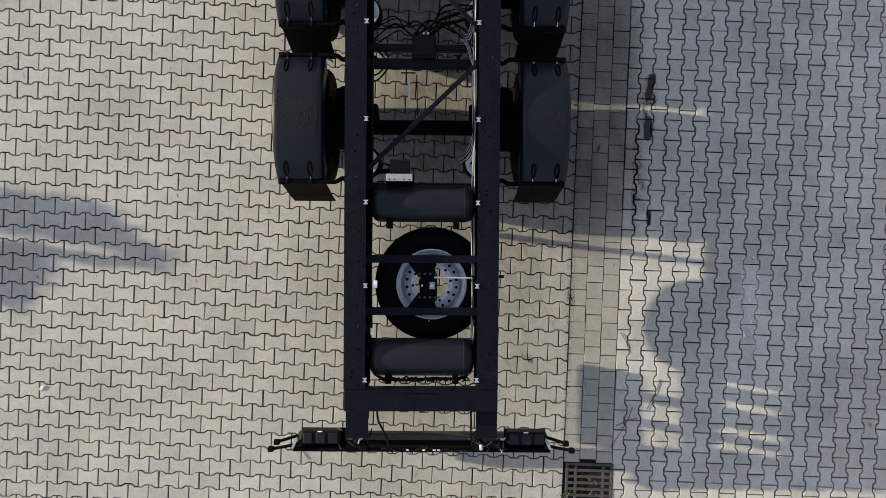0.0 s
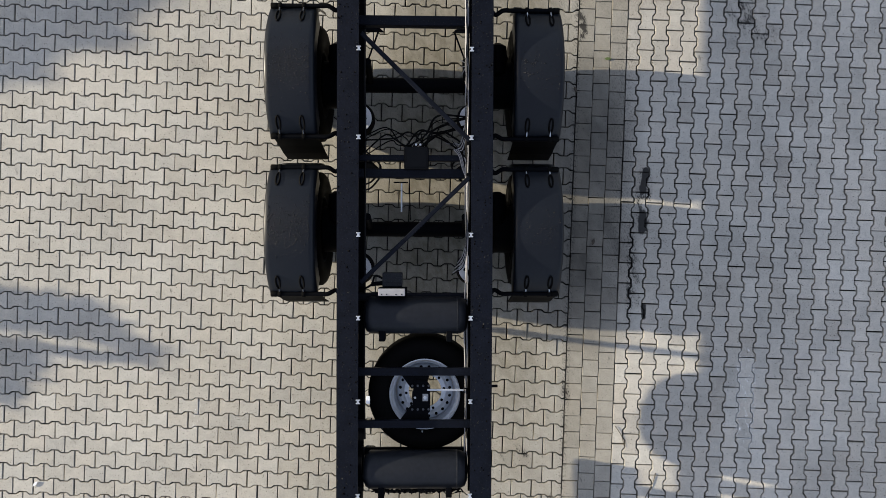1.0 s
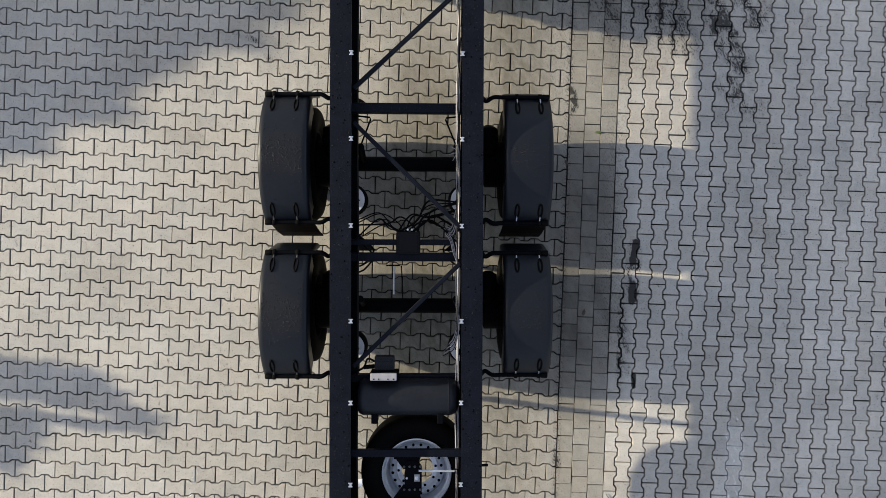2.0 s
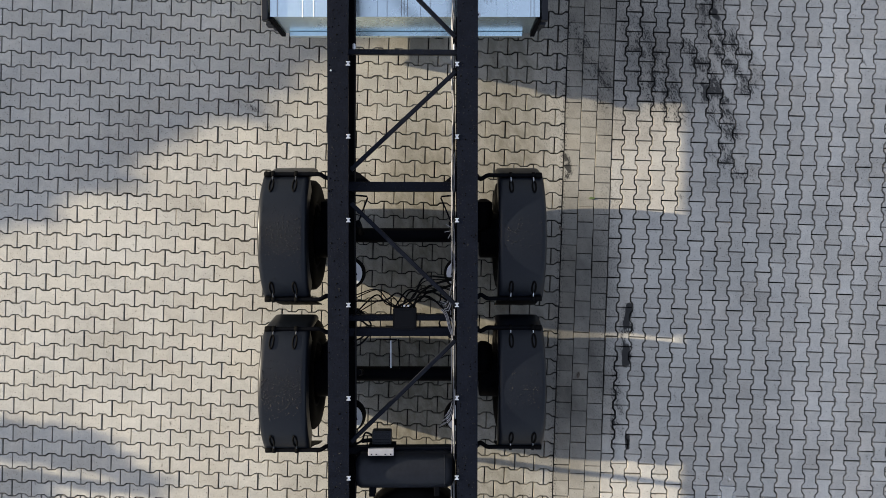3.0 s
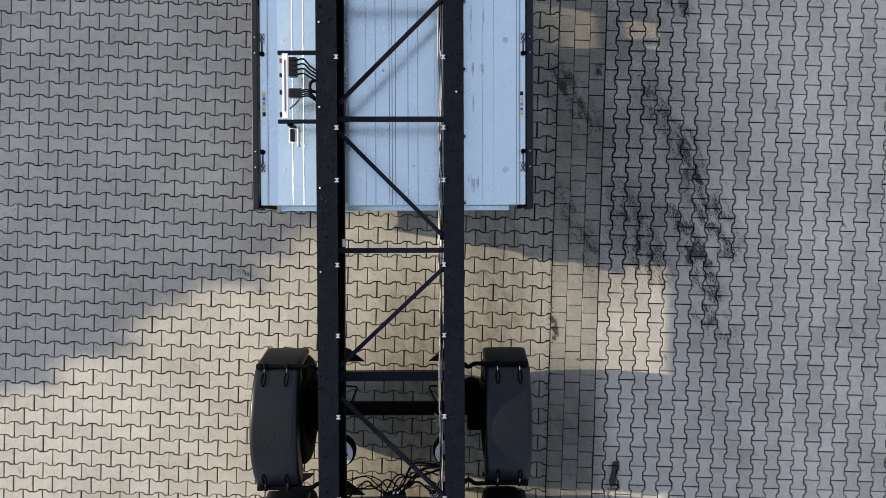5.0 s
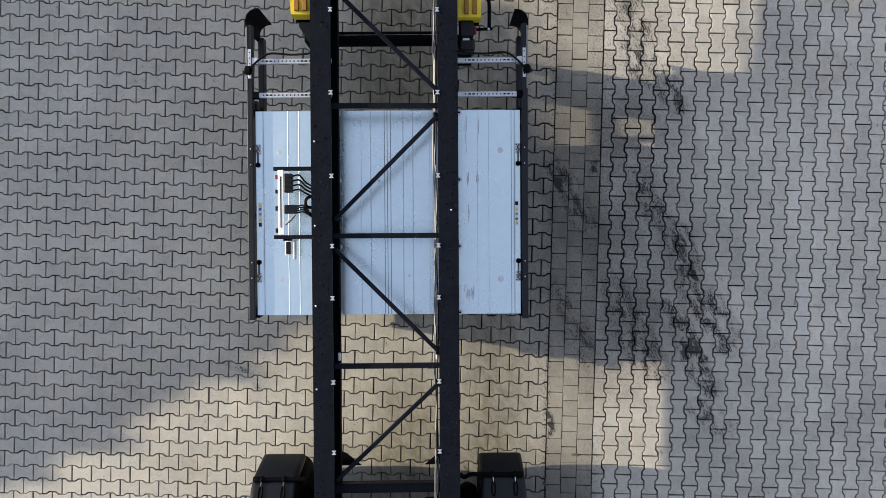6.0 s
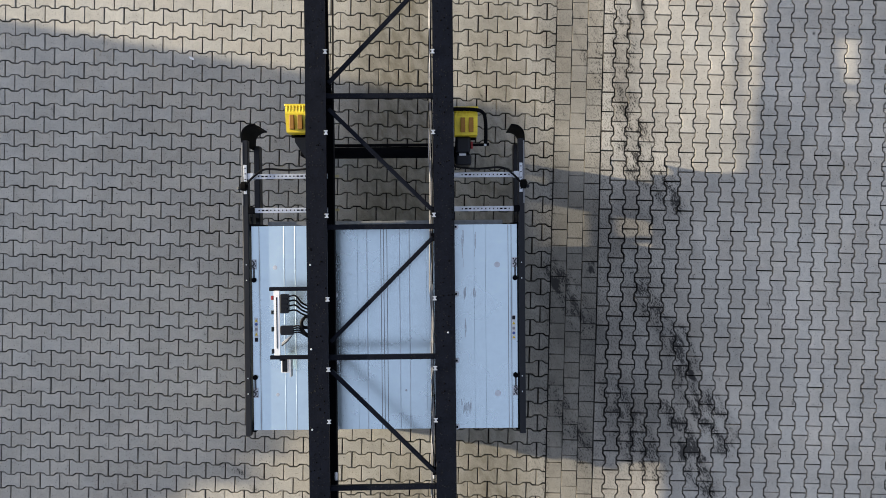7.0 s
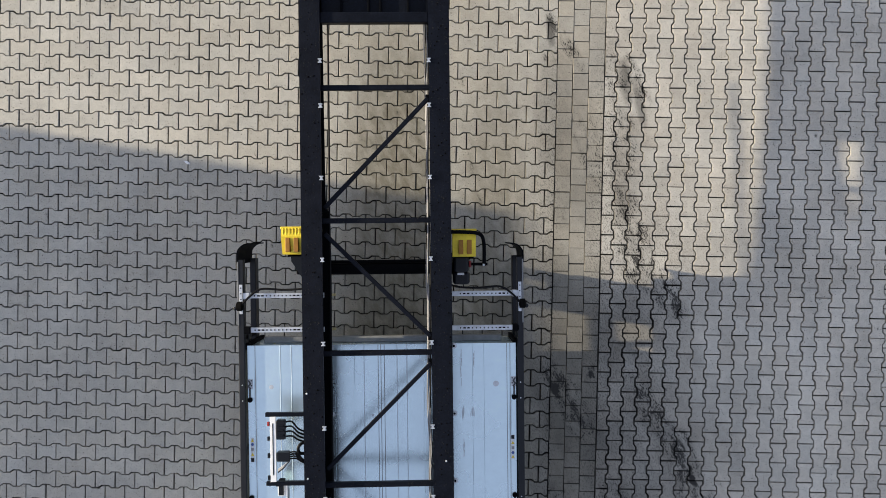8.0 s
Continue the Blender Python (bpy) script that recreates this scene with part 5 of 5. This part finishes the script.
shrub(-9.4, 0.95, [
    (1.34, 1.36, 1.35, 1.58, 0.058),
    (1.34, 1.58, 1.21, 1.65, 0.065),
    (1.18, 1.65, 1.03, 1.75, 0.043),
    (0.93, 1.47, 0.94, 1.66, 0.016),
    (1.14, 1.36, 1.21, 1.64, 0.055),
    (0.85, 1.36, 0.87, 1.44, 0.046),
    (0.63, 1.36, 0.72, 1.45, 0.061),
    (0.42, 1.36, 0.48, 1.4, 0.052),
    (0.80, 0.90, 1.05, 1.25, 0.14), (1.15, 0.95, 1.25, 1.25, 0.12), (0.70, 0.60, 1.10, 0.85, 0.16),
], 3, "low leafy shrub with open twigs, unseen, added to cast shadow")
shrub(-13.2, 4.9, [(4.30, 2.20, 4.30, 2.44, 0.06), (4.62, 2.40, 4.78, 2.68, 0.07), (4.95, 2.40, 5.00, 2.60, 0.07), (4.6, 1.2, 4.9, 2.2, 0.14)], 8, "leafy shrub by the shed wall, unseen, added to break up its shadow")
shrub(-13.2, 5.8, [(5.40, 2.40, 5.34, 2.72, 0.06), (5.62, 2.70, 5.72, 3.03, 0.06), (5.90, 2.70, 6.00, 3.05, 0.06), (5.6, 1.4, 5.8, 2.6, 0.14)], 9, "tall leafy shrub by the shed wall, unseen, added to break up its shadow")

# ---------------------------------------------------------------- paving, piece by piece
def paver_outline(length, pitch, cut_right=False, flat_low=False, g_=0.0047, gs=0.0042):
    """A bone-shaped paver lying along x: wide heads, narrow waist."""
    hl, head, waist, a, b = length / 2 - g_, 0.0815 - gs, pitch - 0.0815 - gs, 0.066, 0.036
    top = [(-hl, head), (-a, head), (-b, waist), (b, waist), (a, head), (hl, head)]
    if cut_right:
        top = [(-hl, head), (-a, head), (-b, waist), (-g_, waist)]
    low = [(x, -y) for x, y in reversed(top)]
    if flat_low:
        low = [(top[-1][0], -0.0480 + gs), (top[0][0], -0.0480 + gs)]
    return (low + top)[::-1]


def piece_data(outline, bevel=0.0034, high=0.0):
    """Vertices and faces of a paver: bevelled top, straight sides."""
    n = len(outline)
    c = Vector((sum(p[0] for p in outline) / n, sum(p[1] for p in outline) / n))
    v = [(p[0], p[1], -0.04) for p in outline] + [(p[0], p[1], high - 0.0045) for p in outline]
    inner = []
    for i in range(n):
        p0, p1, p2 = Vector(outline[i - 1]), Vector(outline[i]), Vector(outline[(i + 1) % n])
        n1 = Vector((-(p1 - p0).y, (p1 - p0).x)).normalized()
        n2 = Vector((-(p2 - p1).y, (p2 - p1).x)).normalized()
        m_ = (n1 + n2) / max(0.35, 1 + n1.dot(n2))
        inner.append((p1.x + m_.x * bevel, p1.y + m_.y * bevel, high))
    v += inner
    f = [tuple(range(2 * n, 3 * n))]
    for i in range(n):
        j = (i + 1) % n
        f.append((i, j, n + j, n + i))
        f.append((n + i, n + j, 2 * n + j, 2 * n + i))
    return v, f


def lay(name, places, mat, label, is_near, limit=300):
    """Pavers at places (outline key, u, v, turned): the near ones single, the rest in one mesh."""
    root = thing(name, (0, 0, -0.035), label, "paving", kind="structure")
    meshes, rv, rf, count = {}, [], [], 0
    rnd = random.Random(5)
    for key, u, v, turned in places:
        m = PAVE @ Matrix.Translation((u, v, 0)) @ (Matrix.Rotation(radians(90), 4, "Z") if turned else Matrix.Identity(4))
        m = m @ Matrix.Translation((rnd.gauss(0, 0.0012), rnd.gauss(0, 0.0012), rnd.uniform(-0.0025, 0.0015))) @ Euler((rnd.gauss(0, 0.006), rnd.gauss(0, 0.006), rnd.gauss(0, 0.006))).to_matrix().to_4x4()
        vs, fs = SHAPES[key]
        if count < limit and is_near(u, v):
            if key not in meshes:
                me = bpy.data.meshes.new("paver")
                me.from_pydata(vs, [], fs)
                me.materials.append(mat)
                meshes[key] = me
            ob = new("paver", meshes[key])
            ob.parent = root
            ob.matrix_basis = Matrix.Translation((0, 0, 0.035)) @ m
            count += 1
        else:
            i = len(rv)
            rv.extend((m @ Vector(p))[:] for p in vs)
            rf.extend(tuple(k + i for k in f) for f in fs)
    me = bpy.data.meshes.new("paver_field")
    me.from_pydata(rv, [], rf)
    me.materials.append(mat)
    field = tagged(new("paver_field", me), kind="stuff")
    field.parent = root
    field.location = (0, 0, 0.035)


SHAPES = {"full": piece_data(paver_outline(LONG, PITCH_E, g_=0.0042, gs=0.0052)), "full_west": piece_data(paver_outline(LONG_W, PITCH)), "half_west": piece_data(paver_outline(LONG_W, PITCH, cut_right=True)),
          "flat": piece_data([(-p[0], -p[1]) for p in paver_outline(LONG, PITCH_E, flat_low=True, g_=0.0042, gs=0.0052)])}
SQ_W, SQ_L = 0.1583, 0.1592
gq = 0.0022
SHAPES["square"] = piece_data([(-SQ_W / 2 + gq, -SQ_L / 2 + gq), (SQ_W / 2 - gq, -SQ_L / 2 + gq), (SQ_W / 2 - gq, SQ_L / 2 - gq), (-SQ_W / 2 + gq, SQ_L / 2 - gq)], 0.003)
SHAPES["square_cut"] = piece_data([(-SQ_W / 2 + gq, -0.055), (SQ_W / 2 - gq, -0.055), (SQ_W / 2 - gq, 0.055), (-SQ_W / 2 + gq, 0.055)], 0.003)
V0, V1 = -4.6, 12.4
west = []
for r in range(round(V0 / PITCH), round(V1 / PITCH)):
    v = r * PITCH - 0.0432
    if r % 2 == 0:
        west.append(("half_west", EDGE, v, False))
    for k in range(34):
        west.append(("full_west", EDGE - LONG_W * (k + 0.5) - (0 if r % 2 else LONG_W / 2), v, False))
lay("pavement_west", west, PAVER_W, "warm grey bone-shaped concrete pavers, dry with dark joints", lambda u, v: -2.6 < u < -0.8 and -1.2 < v < 4.0)
gutter = []
for c, first in enumerate((0.0041, 0.0796, 0.0021)):
    for r in range(round(V0 / SQ_L), round(V1 / SQ_L)):
        v = r * SQ_L + first
        if not -2.62 < v < -2.03:
            gutter.append(("square", EDGE + SQ_W * (c + 0.5), v, False))
for c in (0, 2):
    gutter.append(("square_cut", EDGE + SQ_W * (c + 0.5), -2.0455, False))
lay("gutter_strip", gutter, PAVER_G, "pale square concrete pavers in a three-wide gutter strip", lambda u, v: -3.0 < v < 11.0, 290)
east = []
for c in range(14, 46):
    for r in range(round(V0 / LONG), round(V1 / LONG)):
        east.append(("flat" if c == 14 else "full", 0.0337 + c * PITCH_E, r * LONG + 0.1155 + (LONG / 2 if c % 2 else 0), True))
lay("pavement_east", east, PAVER_E, "grey bone-shaped concrete pavers with oil stains", lambda u, v: 1.9 < u < 3.2 and 1.0 < v < 7.0)
